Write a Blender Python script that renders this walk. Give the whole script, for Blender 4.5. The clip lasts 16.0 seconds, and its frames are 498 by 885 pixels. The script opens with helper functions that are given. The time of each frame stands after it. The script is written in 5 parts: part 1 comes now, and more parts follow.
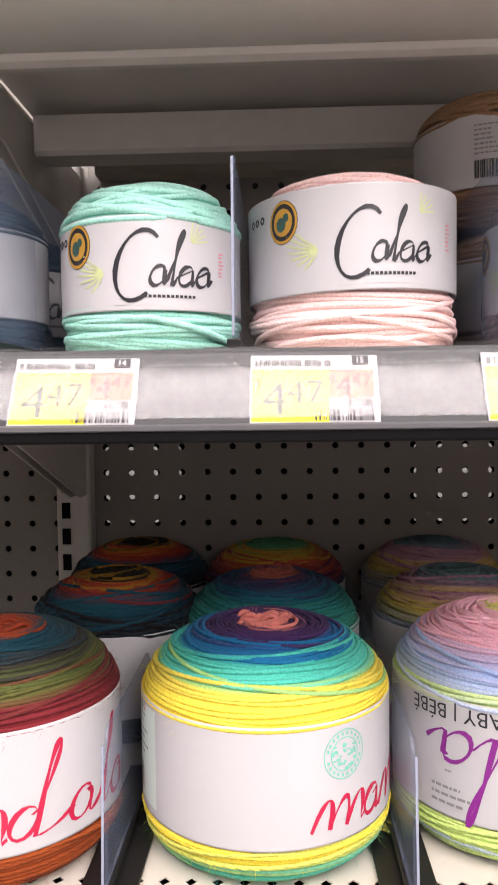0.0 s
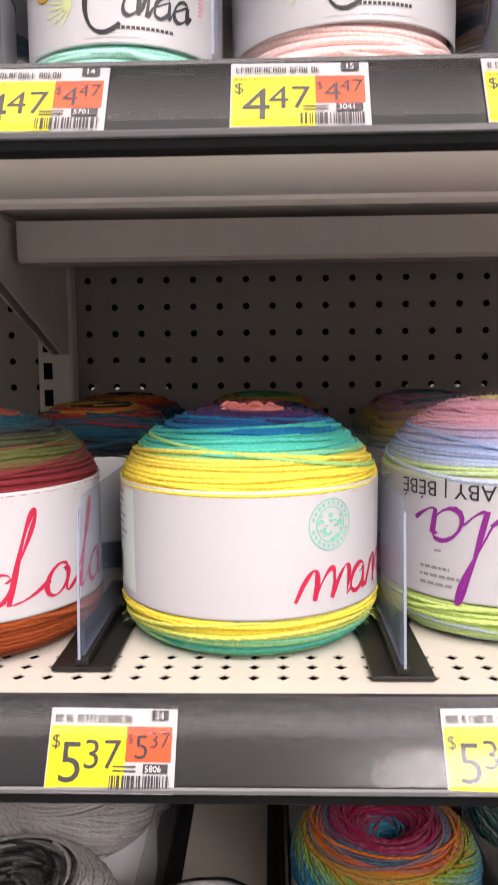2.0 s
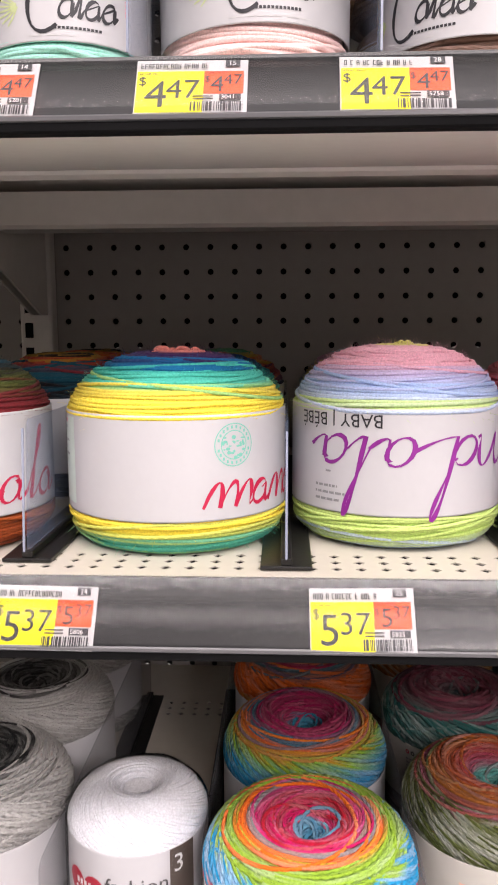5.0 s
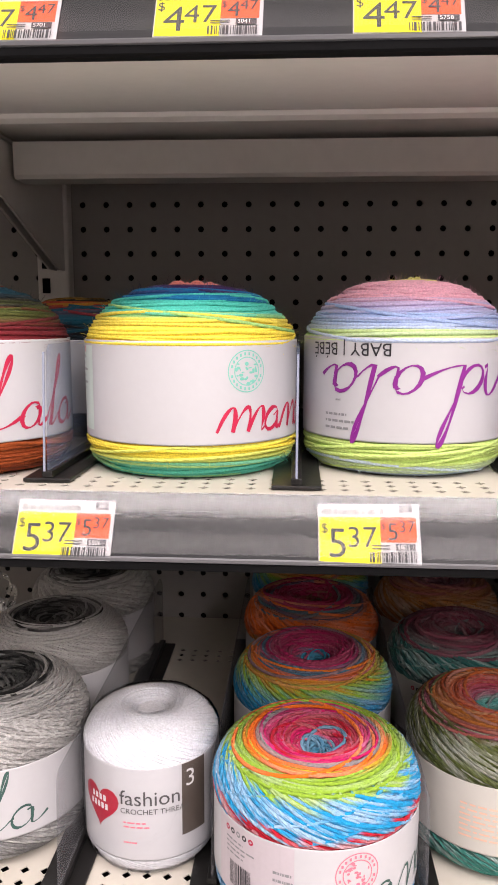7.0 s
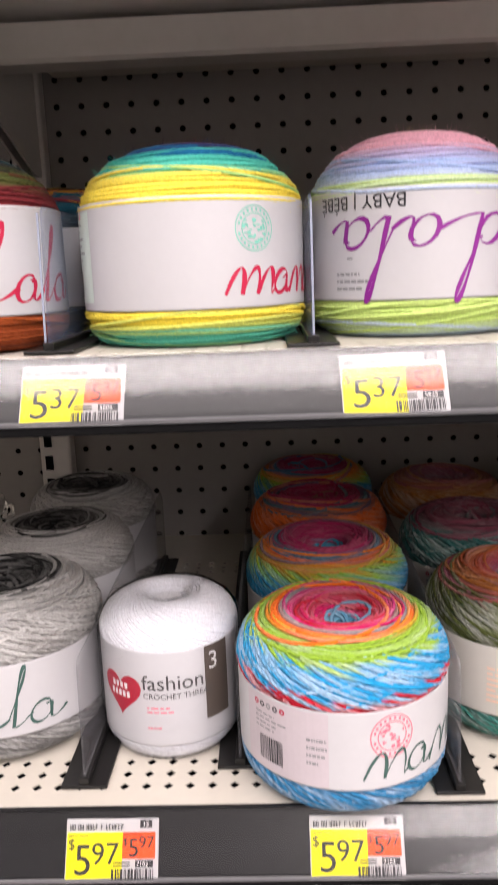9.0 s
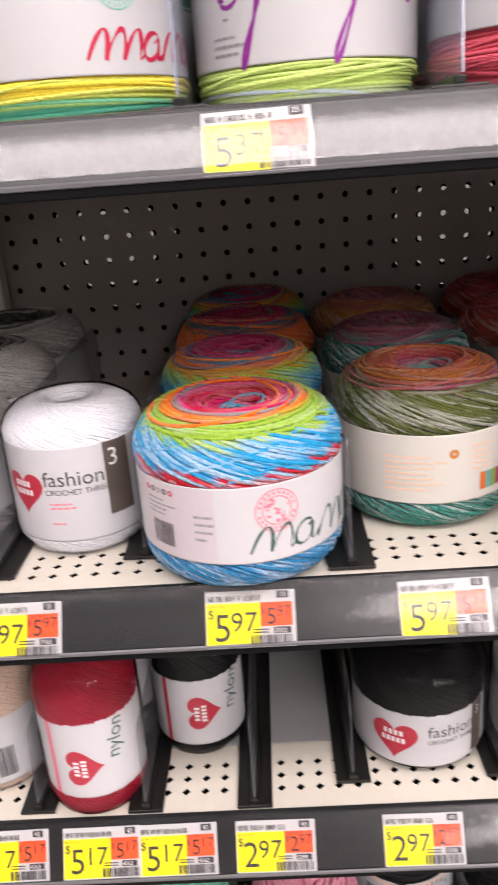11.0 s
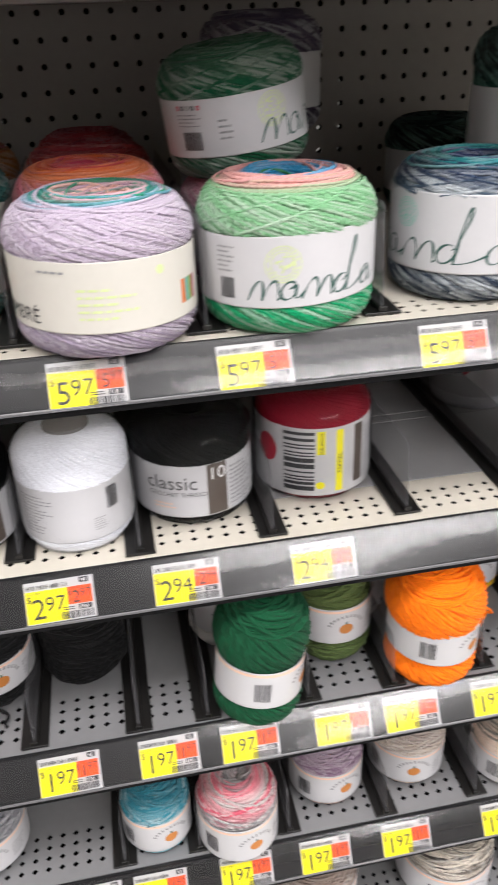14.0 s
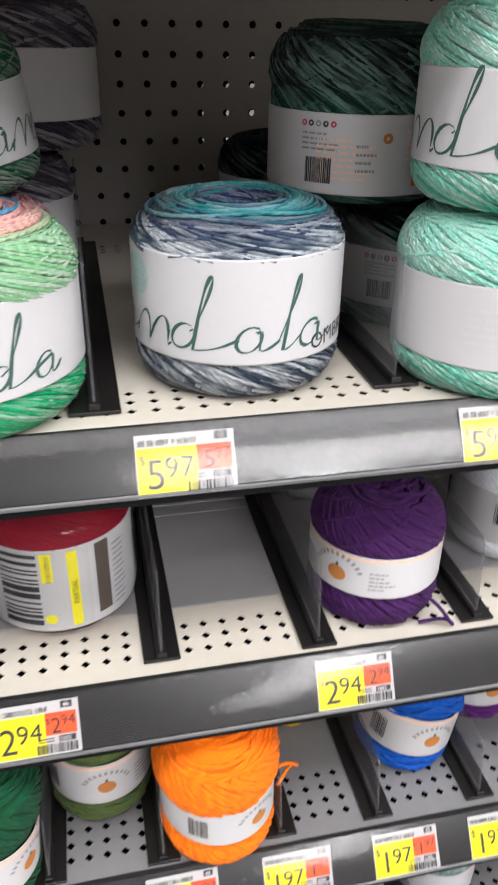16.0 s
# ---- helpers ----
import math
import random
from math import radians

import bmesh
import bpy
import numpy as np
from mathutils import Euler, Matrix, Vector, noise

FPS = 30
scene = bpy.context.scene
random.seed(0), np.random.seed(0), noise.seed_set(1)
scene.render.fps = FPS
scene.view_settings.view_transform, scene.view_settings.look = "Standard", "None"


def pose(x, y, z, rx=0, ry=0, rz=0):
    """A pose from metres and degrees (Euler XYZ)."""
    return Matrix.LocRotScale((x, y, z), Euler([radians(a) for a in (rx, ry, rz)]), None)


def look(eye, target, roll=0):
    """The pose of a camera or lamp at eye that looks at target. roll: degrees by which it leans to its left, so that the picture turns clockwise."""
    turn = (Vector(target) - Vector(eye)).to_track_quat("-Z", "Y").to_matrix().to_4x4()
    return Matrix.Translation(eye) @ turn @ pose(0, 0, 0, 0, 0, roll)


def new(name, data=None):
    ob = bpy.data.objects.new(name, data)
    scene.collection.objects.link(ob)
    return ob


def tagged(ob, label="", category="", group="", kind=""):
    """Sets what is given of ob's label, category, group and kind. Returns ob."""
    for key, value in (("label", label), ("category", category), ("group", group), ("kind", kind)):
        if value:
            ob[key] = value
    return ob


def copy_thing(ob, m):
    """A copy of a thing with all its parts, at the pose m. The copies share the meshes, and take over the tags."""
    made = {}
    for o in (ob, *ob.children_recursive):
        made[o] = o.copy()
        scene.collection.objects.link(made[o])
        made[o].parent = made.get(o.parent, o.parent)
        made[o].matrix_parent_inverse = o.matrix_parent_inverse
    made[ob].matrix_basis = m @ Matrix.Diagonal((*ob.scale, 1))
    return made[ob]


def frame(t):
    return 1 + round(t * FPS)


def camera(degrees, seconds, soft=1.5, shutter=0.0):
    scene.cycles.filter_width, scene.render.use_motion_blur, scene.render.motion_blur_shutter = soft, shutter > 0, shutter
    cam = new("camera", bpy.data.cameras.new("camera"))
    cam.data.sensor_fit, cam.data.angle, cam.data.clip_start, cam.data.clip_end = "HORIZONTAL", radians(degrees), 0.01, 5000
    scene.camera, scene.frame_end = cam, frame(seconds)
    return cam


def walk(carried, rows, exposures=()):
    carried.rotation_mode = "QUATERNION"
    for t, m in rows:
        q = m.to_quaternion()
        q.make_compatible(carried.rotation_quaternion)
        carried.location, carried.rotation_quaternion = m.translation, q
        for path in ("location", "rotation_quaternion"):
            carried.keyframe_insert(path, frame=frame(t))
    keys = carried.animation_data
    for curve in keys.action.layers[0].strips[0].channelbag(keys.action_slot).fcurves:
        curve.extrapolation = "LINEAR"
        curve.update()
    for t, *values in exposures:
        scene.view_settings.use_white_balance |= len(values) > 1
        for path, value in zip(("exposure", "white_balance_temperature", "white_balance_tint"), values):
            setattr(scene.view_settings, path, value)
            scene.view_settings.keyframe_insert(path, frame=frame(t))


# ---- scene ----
cam = camera(36.1, 16.0, 1.7, 0.6)
PATH = [
    (0, (0.174, -0.756, 1.376), (0.093, 1.24, 1.276), -0.7),
    (0.5, (0.172, -0.753, 1.363), (0.098, 1.242, 1.246), -0.7),
    (1, (0.164, -0.754, 1.333), (0.096, 1.239, 1.182), -0.6),
    (1.5, (0.174, -0.749, 1.303), (0.108, 1.241, 1.115), -0.7),
    (2, (0.177, -0.743, 1.288), (0.115, 1.243, 1.06), -0.6),
    (2.5, (0.178, -0.743, 1.281), (0.117, 1.24, 1.026), -0.9),
    (3, (0.183, -0.745, 1.28), (0.131, 1.236, 1.013), -1.2),
    (3.5, (0.187, -0.744, 1.273), (0.143, 1.237, 1.003), -1.3),
    (4, (0.195, -0.748, 1.267), (0.153, 1.233, 0.998), -1.1),
    (4.5, (0.215, -0.781, 1.272), (0.144, 1.2, 1.003), -0.8),
    (4.7, (0.23, -0.804, 1.274), (0.149, 1.175, 0.999), -0.5),
    (7, (0.231, -0.833, 1.241), (0.108, 1.137, 0.921), 0.2),
    (7.5, (0.219, -0.831, 1.24), (0.11, 1.141, 0.923), -0.0),
    (8, (0.209, -0.824, 1.228), (0.118, 1.147, 0.901), -0.4),
    (10.5, (0.221, -0.827, 1.137), (0.159, 1.059, 0.472), -4.5),
    (11, (0.268, -0.834, 1.131), (0.198, 1.032, 0.416), -4.3),
    (11.5, (0.288, -0.838, 1.142), (0.294, 1.023, 0.409), -3.8),
    (12, (0.324, -0.848, 1.144), (0.425, 0.998, 0.381), -3.4),
    (12.5, (0.360, -0.872, 1.114), (0.521, 0.953, 0.312), -3.2),
    (13, (0.415, -0.896, 1.076), (0.621, 0.885, 0.189), -2.9),
    (13.5, (0.457, -0.916, 1.078), (0.709, 0.837, 0.148), -2.5),
    (14, (0.499, -0.935, 1.084), (0.804, 0.798, 0.132), -2.2),
    (14.5, (0.54, -0.95, 1.102), (0.908, 0.765, 0.14), -1.7),
    (15, (0.582, -0.915, 1.098), (1.001, 0.784, 0.131), -1.3),
    (15.5, (0.646, -0.839, 1.079), (1.07, 0.855, 0.104), -0.4),
    (16, (0.688, -0.801, 1.079), (1.07, 0.914, 0.123), 0.9),
]
# seconds, stops, kelvin, tint: the film darkens a little at first and cools at the end
FILM_TONE = [(0, -0.06, 6500, 10), (1, -0.08, 6500, 10), (3, -0.16, 6500, 10), (8, -0.21, 6500, 10), (11, -0.23, 6500, 10), (12.5, -0.22, 6350, 5), (14.5, -0.24, 6150, 1), (16, -0.20, 6100, 1)]
walk(cam, [(t, look(eye, target, roll)) for t, eye, target, roll in PATH], FILM_TONE)

# ---- light: a high store ceiling with rows of strip lights over the aisle ----
world = bpy.data.worlds.new("store_air")
world.use_nodes = True
world.node_tree.nodes["Background"].inputs[0].default_value = (0.9, 0.95, 1.0, 1)
world.node_tree.nodes["Background"].inputs[1].default_value = 0.05
scene.world = world
CEILING = 4.4
# centre x, y, length along x, length along y, watts
STRIPS = [(1.0, -2.0, 7.4, 1.0, 360), (1.0, -3.6, 7.4, 0.5, 60), (3.3, -5.5, 4.6, 1.8, 400), (2.9, -10.0, 0.8, 9.0, 480), (0.3, 1.9, 3.0, 0.8, 130)]
for sx, sy, sl, sw, watts in STRIPS:
    lamp = bpy.data.lights.new("strip_lamp", "AREA")
    lamp.shape, lamp.size, lamp.size_y = "RECTANGLE", sl, sw
    lamp.energy, lamp.color = watts, (1.0, 0.892, 0.90)
    new("strip_lamp", lamp).matrix_world = pose(sx, sy, CEILING - 0.12)


# ---- materials ----
def node_material(name, rough=0.5, metal=0.0, coat=0.0, spec=0.5):
    m = bpy.data.materials.new(name)
    m.use_nodes = True
    b = m.node_tree.nodes["Principled BSDF"]
    b.inputs["Roughness"].default_value = rough
    b.inputs["Metallic"].default_value = metal
    b.inputs["Coat Weight"].default_value = coat
    b.inputs["Coat Roughness"].default_value = 0.12
    b.inputs["Specular IOR Level"].default_value = spec
    return m, m.node_tree.nodes, m.node_tree.links, b


def plain(name, color, rough=0.5, metal=0.0, coat=0.0, var=0.08, scale=30.0, bump=0.0, stretch=(1, 1, 1), spec=0.5):
    """A surface of one colour with fine grain and broad, faint stains, in metres."""
    m, n, l, b = node_material(name, rough, metal, coat, spec)
    tc = n.new("ShaderNodeTexCoord")
    mp = n.new("ShaderNodeMapping")
    mp.inputs["Scale"].default_value = stretch
    l.new(tc.outputs["Object"], mp.inputs[0])
    fine = n.new("ShaderNodeTexNoise")
    fine.inputs["Scale"].default_value, fine.inputs["Detail"].default_value = scale * 12, 4
    broad = n.new("ShaderNodeTexNoise")
    broad.inputs["Scale"].default_value, broad.inputs["Detail"].default_value = scale * 0.6, 3
    l.new(mp.outputs[0], fine.inputs[0])
    l.new(mp.outputs[0], broad.inputs[0])
    add = n.new("ShaderNodeMath")
    l.new(fine.outputs[0], add.inputs[0])
    l.new(broad.outputs[0], add.inputs[1])
    ramp = n.new("ShaderNodeMapRange")
    ramp.inputs[1].default_value, ramp.inputs[2].default_value = 0.6, 1.4
    ramp.inputs[3].default_value, ramp.inputs[4].default_value = 1 - var, 1 + var
    l.new(add.outputs[0], ramp.inputs[0])
    mix = n.new("ShaderNodeVectorMath")
    mix.operation = "SCALE"
    mix.inputs[0].default_value = color[:3]
    l.new(ramp.outputs[0], mix.inputs["Scale"])
    l.new(mix.outputs[0], b.inputs["Base Color"])
    rr = n.new("ShaderNodeMapRange")
    rr.inputs[1].default_value, rr.inputs[2].default_value = 0.3, 0.7
    rr.inputs[3].default_value, rr.inputs[4].default_value = max(0.02, rough * 0.85), min(1, rough * 1.15)
    l.new(broad.outputs[0], rr.inputs[0])
    l.new(rr.outputs[0], b.inputs["Roughness"])
    if bump:
        bp = n.new("ShaderNodeBump")
        bp.inputs["Strength"].default_value, bp.inputs["Distance"].default_value = bump, 0.001
        l.new(fine.outputs[0], bp.inputs["Height"])
        l.new(bp.outputs[0], b.inputs["Normal"])
    return m


def deepen(c):
    """Dyed wool: dull mid tones lose more light than bright ones, as the light sinks between the fibres."""
    k = 0.38 + 0.62 * max(c)
    return tuple(min(0.93, max(0.004, v * k)) for v in c)


def yarn(name, stops, marl=0.0, pale=(0.85, 0.85, 0.82), twist=1.0, patch=60.0, deep=True):
    """Wound yarn: colours change along the winding; marl mixes in a pale ply in flecks along each strand."""
    m, n, l, b = node_material(name, 0.85, spec=0.25)
    b.inputs["Sheen Weight"].default_value, b.inputs["Sheen Roughness"].default_value = 0.03, 0.6
    wind = n.new("ShaderNodeAttribute")
    wind.attribute_name = "wind"
    along = n.new("ShaderNodeAttribute")
    along.attribute_name = "along"
    stops = [(p, deepen(c)) for p, c in stops] if deep else stops
    ramp = n.new("ShaderNodeValToRGB")
    el = ramp.color_ramp.elements
    while len(el) < len(stops):
        el.new(0.5)
    for e, (p, c) in zip(el, stops):
        e.position, e.color = p, (*c, 1)
    for e, (p, c) in zip(el, stops):
        e.position, e.color = p, (*c, 1)
    l.new(wind.outputs["Fac"], ramp.inputs[0])
    flecks = n.new("ShaderNodeTexNoise")
    flecks.inputs["Detail"].default_value, flecks.inputs["Scale"].default_value = 3, patch
    join = n.new("ShaderNodeCombineXYZ")
    l.new(along.outputs["Fac"], join.inputs[0])
    lot = n.new("ShaderNodeAttribute")
    lot.attribute_name = "lot"
    l.new(lot.outputs["Fac"], join.inputs[1])
    l.new(join.outputs[0], flecks.inputs[0])
    fm = n.new("ShaderNodeMapRange")
    fm.inputs[1].default_value, fm.inputs[2].default_value = 0.46, 0.58
    fm.inputs[3].default_value, fm.inputs[4].default_value = 0, marl
    l.new(flecks.outputs[0], fm.inputs[0])
    mix = n.new("ShaderNodeMixRGB")
    mix.inputs[2].default_value = (*pale, 1)
    # the pale ply shows on the sides; the top turns keep their full colour
    gate = n.new("ShaderNodeMapRange")
    gate.inputs[1].default_value, gate.inputs[2].default_value = 0.32, 0.42
    gate.inputs[3].default_value, gate.inputs[4].default_value = 0.30, 1.0
    l.new(wind.outputs["Fac"], gate.inputs[0])
    both = n.new("ShaderNodeMath")
    both.operation = "MULTIPLY"
    l.new(fm.outputs[0], both.inputs[0])
    l.new(gate.outputs[0], both.inputs[1])
    l.new(both.outputs[0], mix.inputs[0])
    l.new(ramp.outputs[0], mix.inputs[1])
    tc = n.new("ShaderNodeTexCoord")
    fibre = n.new("ShaderNodeTexNoise")
    fibre.inputs["Scale"].default_value, fibre.inputs["Detail"].default_value = 900, 3
    l.new(tc.outputs["Object"], fibre.inputs[0])
    fr = n.new("ShaderNodeMapRange")
    fr.inputs[1].default_value, fr.inputs[2].default_value = 0.3, 0.7
    fr.inputs[3].default_value, fr.inputs[4].default_value = 0.82, 1.12
    l.new(fibre.outputs[0], fr.inputs[0])
    sc = n.new("ShaderNodeVectorMath")
    sc.operation = "SCALE"
    l.new(mix.outputs[0], sc.inputs[0])
    l.new(fr.outputs[0], sc.inputs["Scale"])
    l.new(sc.outputs[0], b.inputs["Base Color"])
    turn = n.new("ShaderNodeAttribute")
    turn.attribute_name = "turn"
    sine = n.new("ShaderNodeMath")
    sine.operation = "SINE"
    l.new(turn.outputs["Fac"], sine.inputs[0])
    tot = n.new("ShaderNodeMath")
    l.new(sine.outputs[0], tot.inputs[0])
    l.new(fibre.outputs[0], tot.inputs[1])
    bp = n.new("ShaderNodeBump")
    bp.inputs["Strength"].default_value, bp.inputs["Distance"].default_value = 0.5 * twist, 0.0008
    l.new(tot.outputs[0], bp.inputs["Height"])
    l.new(bp.outputs[0], b.inputs["Normal"])
    return m


def glossy_film(name, rough, ior, crease, stretch):
    """Thin clear plastic: light goes straight through, and the surface mirrors as its index says."""
    m = bpy.data.materials.new(name)
    m.use_nodes = True
    n, l = m.node_tree.nodes, m.node_tree.links
    n.remove(n["Principled BSDF"])
    out = n["Material Output"]
    through_it, gloss, mix, fres = n.new("ShaderNodeBsdfTransparent"), n.new("ShaderNodeBsdfGlossy"), n.new("ShaderNodeMixShader"), n.new("ShaderNodeFresnel")
    through_it.inputs[0].default_value = (1.0, 1.0, 1.0, 1)
    gloss.inputs["Roughness"].default_value = rough
    fres.inputs["IOR"].default_value = ior
    tc, mp, nz, bp = n.new("ShaderNodeTexCoord"), n.new("ShaderNodeMapping"), n.new("ShaderNodeTexNoise"), n.new("ShaderNodeBump")
    mp.inputs["Scale"].default_value = stretch
    nz.inputs["Scale"].default_value, nz.inputs["Detail"].default_value = 1.0, 3
    bp.inputs["Strength"].default_value, bp.inputs["Distance"].default_value = crease, 0.001
    l.new(tc.outputs["Object"], mp.inputs[0])
    l.new(mp.outputs[0], nz.inputs[0])
    l.new(nz.outputs[0], bp.inputs["Height"])
    l.new(bp.outputs[0], gloss.inputs["Normal"])
    l.new(fres.outputs[0], mix.inputs[0])
    l.new(through_it.outputs[0], mix.inputs[1])
    l.new(gloss.outputs[0], mix.inputs[2])
    l.new(mix.outputs[0], out.inputs[0])
    return m


COVER = glossy_film("clear_channel_cover", 0.15, 1.57, 0.02, (0.3, 160, 160))
SHRINK = glossy_film("shrink_wrap", 0.035, 1.25, 0.42, (60, 60, 35))
STEEL = plain("warm_grey_steel", (0.64, 0.615, 0.57), 0.42, 0, 0.1, 0.05, 8)
BOARD = plain("pegboard_paint", (0.295, 0.277, 0.255), 0.55, 0, 0, 0.06, 8, 0.05)
CREAM = plain("cream_deck_paint", (0.54, 0.505, 0.435), 0.4, 0, 0.1, 0.05, 10, 0.05)
GREYDECK = plain("grey_deck_paint", (0.19, 0.19, 0.195), 0.35, 0, 0.1, 0.06, 10, 0.05)
LINER = plain("grey_shelf_liner", (0.30, 0.30, 0.305), 0.42, 0, 0, 0.05, 6)
CHANNEL = plain("smoked_channel_plastic", (0.011, 0.0113, 0.0125), 0.30, 0, 0.0, 0.35, 6, 0.06, (0.06, 9, 9), 0.4)
# rubber black; also the shade behind the pegboard and inside the shelf hems
BUMPERSHADE = plain("black_rubber", (0.005, 0.005, 0.0055), 0.8, 0, 0, 0.1, 20, spec=0.12)
LIPMETAL = plain("pale_channel_lip", (0.12, 0.12, 0.125), 0.3, 0, 0.0, 0.1, 10, 0, (0.2, 6, 6))
BLACKPL = plain("black_plastic", (0.008, 0.0075, 0.007), 0.40, 0, 0.0, 0.2, 30, 0.1)
ACRYLIC = plain("clear_acrylic", (0.16, 0.20, 0.29), 0.22, 0, 0.0, 0.05, 20)
ACRYLIC.node_tree.nodes["Principled BSDF"].inputs["Alpha"].default_value = 0.26
SMOKED = plain("thin_clear_acrylic", (0.17, 0.17, 0.18), 0.2, 0, 0.0, 0.05, 20)
SMOKED.node_tree.nodes["Principled BSDF"].inputs["Alpha"].default_value = 0.26
EDGE = plain("acrylic_edge", (0.30, 0.33, 0.42), 0.25, 0, 0.4, 0.1, 30)
PAPER = plain("white_label_paper", (0.555, 0.552, 0.567), 0.45, 0, 0.1, 0.02, 20, 0.02)
CREAMPAPER = plain("cream_label_paper", (0.60, 0.58, 0.525), 0.45, 0, 0.1, 0.02, 20, 0.02)
TAGWHITE = plain("tag_card", (0.50, 0.50, 0.51), 0.3, 0, 0.0, 0.02, 30, spec=0.3)
YELLOW = plain("tag_yellow", (0.78, 0.72, 0.012), 0.32, 0, 0.0, 0.02, 30, spec=0.3)
ORANGE = plain("tag_orange", (0.80, 0.10, 0.03), 0.32, 0, 0.0, 0.03, 30, spec=0.3)
INK = plain("black_ink", (0.025, 0.025, 0.03), 0.45, var=0.15)
GREYINK = plain("grey_ink", (0.26, 0.26, 0.27), 0.5, var=0.1)
SLATEINK = plain("slate_ink", (0.07, 0.068, 0.07), 0.5, var=0.1)
PALEINK = plain("pale_grey_ink", (0.58, 0.58, 0.58), 0.5, var=0.06)
WHITEINK = plain("white_ink", (0.8, 0.8, 0.8), 0.45, var=0.03)
REDINK = plain("raspberry_ink", (0.52, 0.012, 0.06), 0.45, var=0.12)
PURPLEINK = plain("purple_ink", (0.25, 0.02, 0.26), 0.45, var=0.15)
GREENINK = plain("dark_green_ink", (0.04, 0.10, 0.085), 0.45, var=0.2)
TEALINK = plain("mint_ink", (0.20, 0.56, 0.45), 0.5, var=0.1)
PINKINK = plain("pink_ink", (0.80, 0.20, 0.27), 0.5, var=0.1)
LIMEINK = plain("pale_lime_ink", (0.60, 0.68, 0.34), 0.5, var=0.1)
BADGERED = plain("heart_red", (0.44, 0.018, 0.045), 0.45, var=0.05)
TAUPE = plain("taupe_panel_ink", (0.095, 0.075, 0.062), 0.5, var=0.05)
PUMPKIN = plain("pumpkin_ink", (0.50, 0.19, 0.04), 0.5, var=0.1)
GOLDINK = plain("ochre_ink", (0.55, 0.30, 0.04), 0.5, var=0.1)
PEACHINK = plain("peach_ink", (0.83, 0.55, 0.40), 0.5, var=0.05)
FLOORTILE = plain("store_floor", (0.68, 0.66, 0.63), 0.25, 0, 0.2, 0.06, 3)
CEILPAINT = plain("white_ceiling", (0.52, 0.52, 0.515), 0.8, 0, 0, 0.03, 2)
WALLPAINT = plain("pale_wall", (0.6, 0.6, 0.58), 0.7, 0, 0, 0.04, 2)
GOODSGREY = plain("far_goods", (0.44, 0.42, 0.41), 0.7, 0, 0, 0.3, 3)


# ---- mesh helpers ----
def link(name, verts, faces, material, parent=None, label="", smooth=False, attrs=None):
    me = bpy.data.meshes.new(name)
    me.from_pydata([tuple(v) for v in verts], [], [tuple(f) for f in faces])
    for key, values in (attrs or {}).items():
        at = me.attributes.new(key, "FLOAT", "POINT")
        at.data.foreach_set("value", np.asarray(values, dtype=np.float32))
    if smooth:
        me.polygons.foreach_set("use_smooth", [True] * len(me.polygons))
    me.materials.append(material)
    me.update()
    ob = new(name, me)
    if parent is not None:
        ob.parent = parent
    if label:
        ob["label"] = label
    return ob


def part(name, bm, material, parent, label="", smooth=False):
    me = bpy.data.meshes.new(name)
    bmesh.ops.recalc_face_normals(bm, faces=bm.faces)
    bm.to_mesh(me)
    bm.free()
    if smooth:
        me.polygons.foreach_set("use_smooth", [True] * len(me.polygons))
    me.materials.append(material)
    ob = new(name, me)
    if parent is not None:
        ob.parent = parent
    if label:
        ob["label"] = label
    return ob


def box(bm, x0, x1, y0, y1, z0, z1, bevel=0.0):
    geo = bmesh.ops.create_cube(bm, size=1, matrix=Matrix.Translation(((x0 + x1) / 2, (y0 + y1) / 2, (z0 + z1) / 2)) @ Matrix.Diagonal((x1 - x0, y1 - y0, z1 - z0, 1)))
    if bevel:
        edges = list({e for v in geo["verts"] for e in v.link_edges})
        bmesh.ops.bevel(bm, geom=edges, offset=bevel, segments=2, affect="EDGES", profile=0.5)
    return bm


def extrude_x(profile, x0, x1):
    """A closed profile of (y, z) drawn along x."""
    k = len(profile)
    verts = [(x, y, z) for x in (x0, x1) for y, z in profile]
    faces = [(i, (i + 1) % k, k + (i + 1) % k, k + i) for i in range(k)] + [tuple(range(k))[::-1], tuple(range(k, 2 * k))]
    return verts, faces


def holder(name, m, label="", category="", group="", kind=""):
    ob = new(name)
    ob.matrix_world = m
    return tagged(ob, label, category, group, kind)


def lettering(text, height, align="LEFT"):
    """Flat letters in the built-in font: points (u, v) and faces, the capitals about height high."""
    cu = bpy.data.curves.new("letters", "FONT")
    cu.body, cu.size, cu.align_x, cu.resolution_u = text, height * 1.38, align, 3
    ob = bpy.data.objects.new("letters", cu)
    scene.collection.objects.link(ob)
    me = bpy.data.meshes.new_from_object(ob.evaluated_get(bpy.context.evaluated_depsgraph_get()))
    bm = bmesh.new()
    bm.from_mesh(me)
    bmesh.ops.triangulate(bm, faces=bm.faces)
    for limit in (0.5, 0.3):
        long = [e for e in bm.edges if e.calc_length() > limit * height]
        bmesh.ops.subdivide_edges(bm, edges=long, cuts=1, use_grid_fill=False)
        bmesh.ops.triangulate(bm, faces=bm.faces)
    bm.to_mesh(me)
    bm.free()
    pts = [(v.co.x, v.co.y) for v in me.vertices]
    faces = [tuple(p.vertices) for p in me.polygons]
    bpy.data.objects.remove(ob)
    bpy.data.meshes.remove(me)
    bpy.data.curves.remove(cu)
    return pts, faces


LETTERS = {}


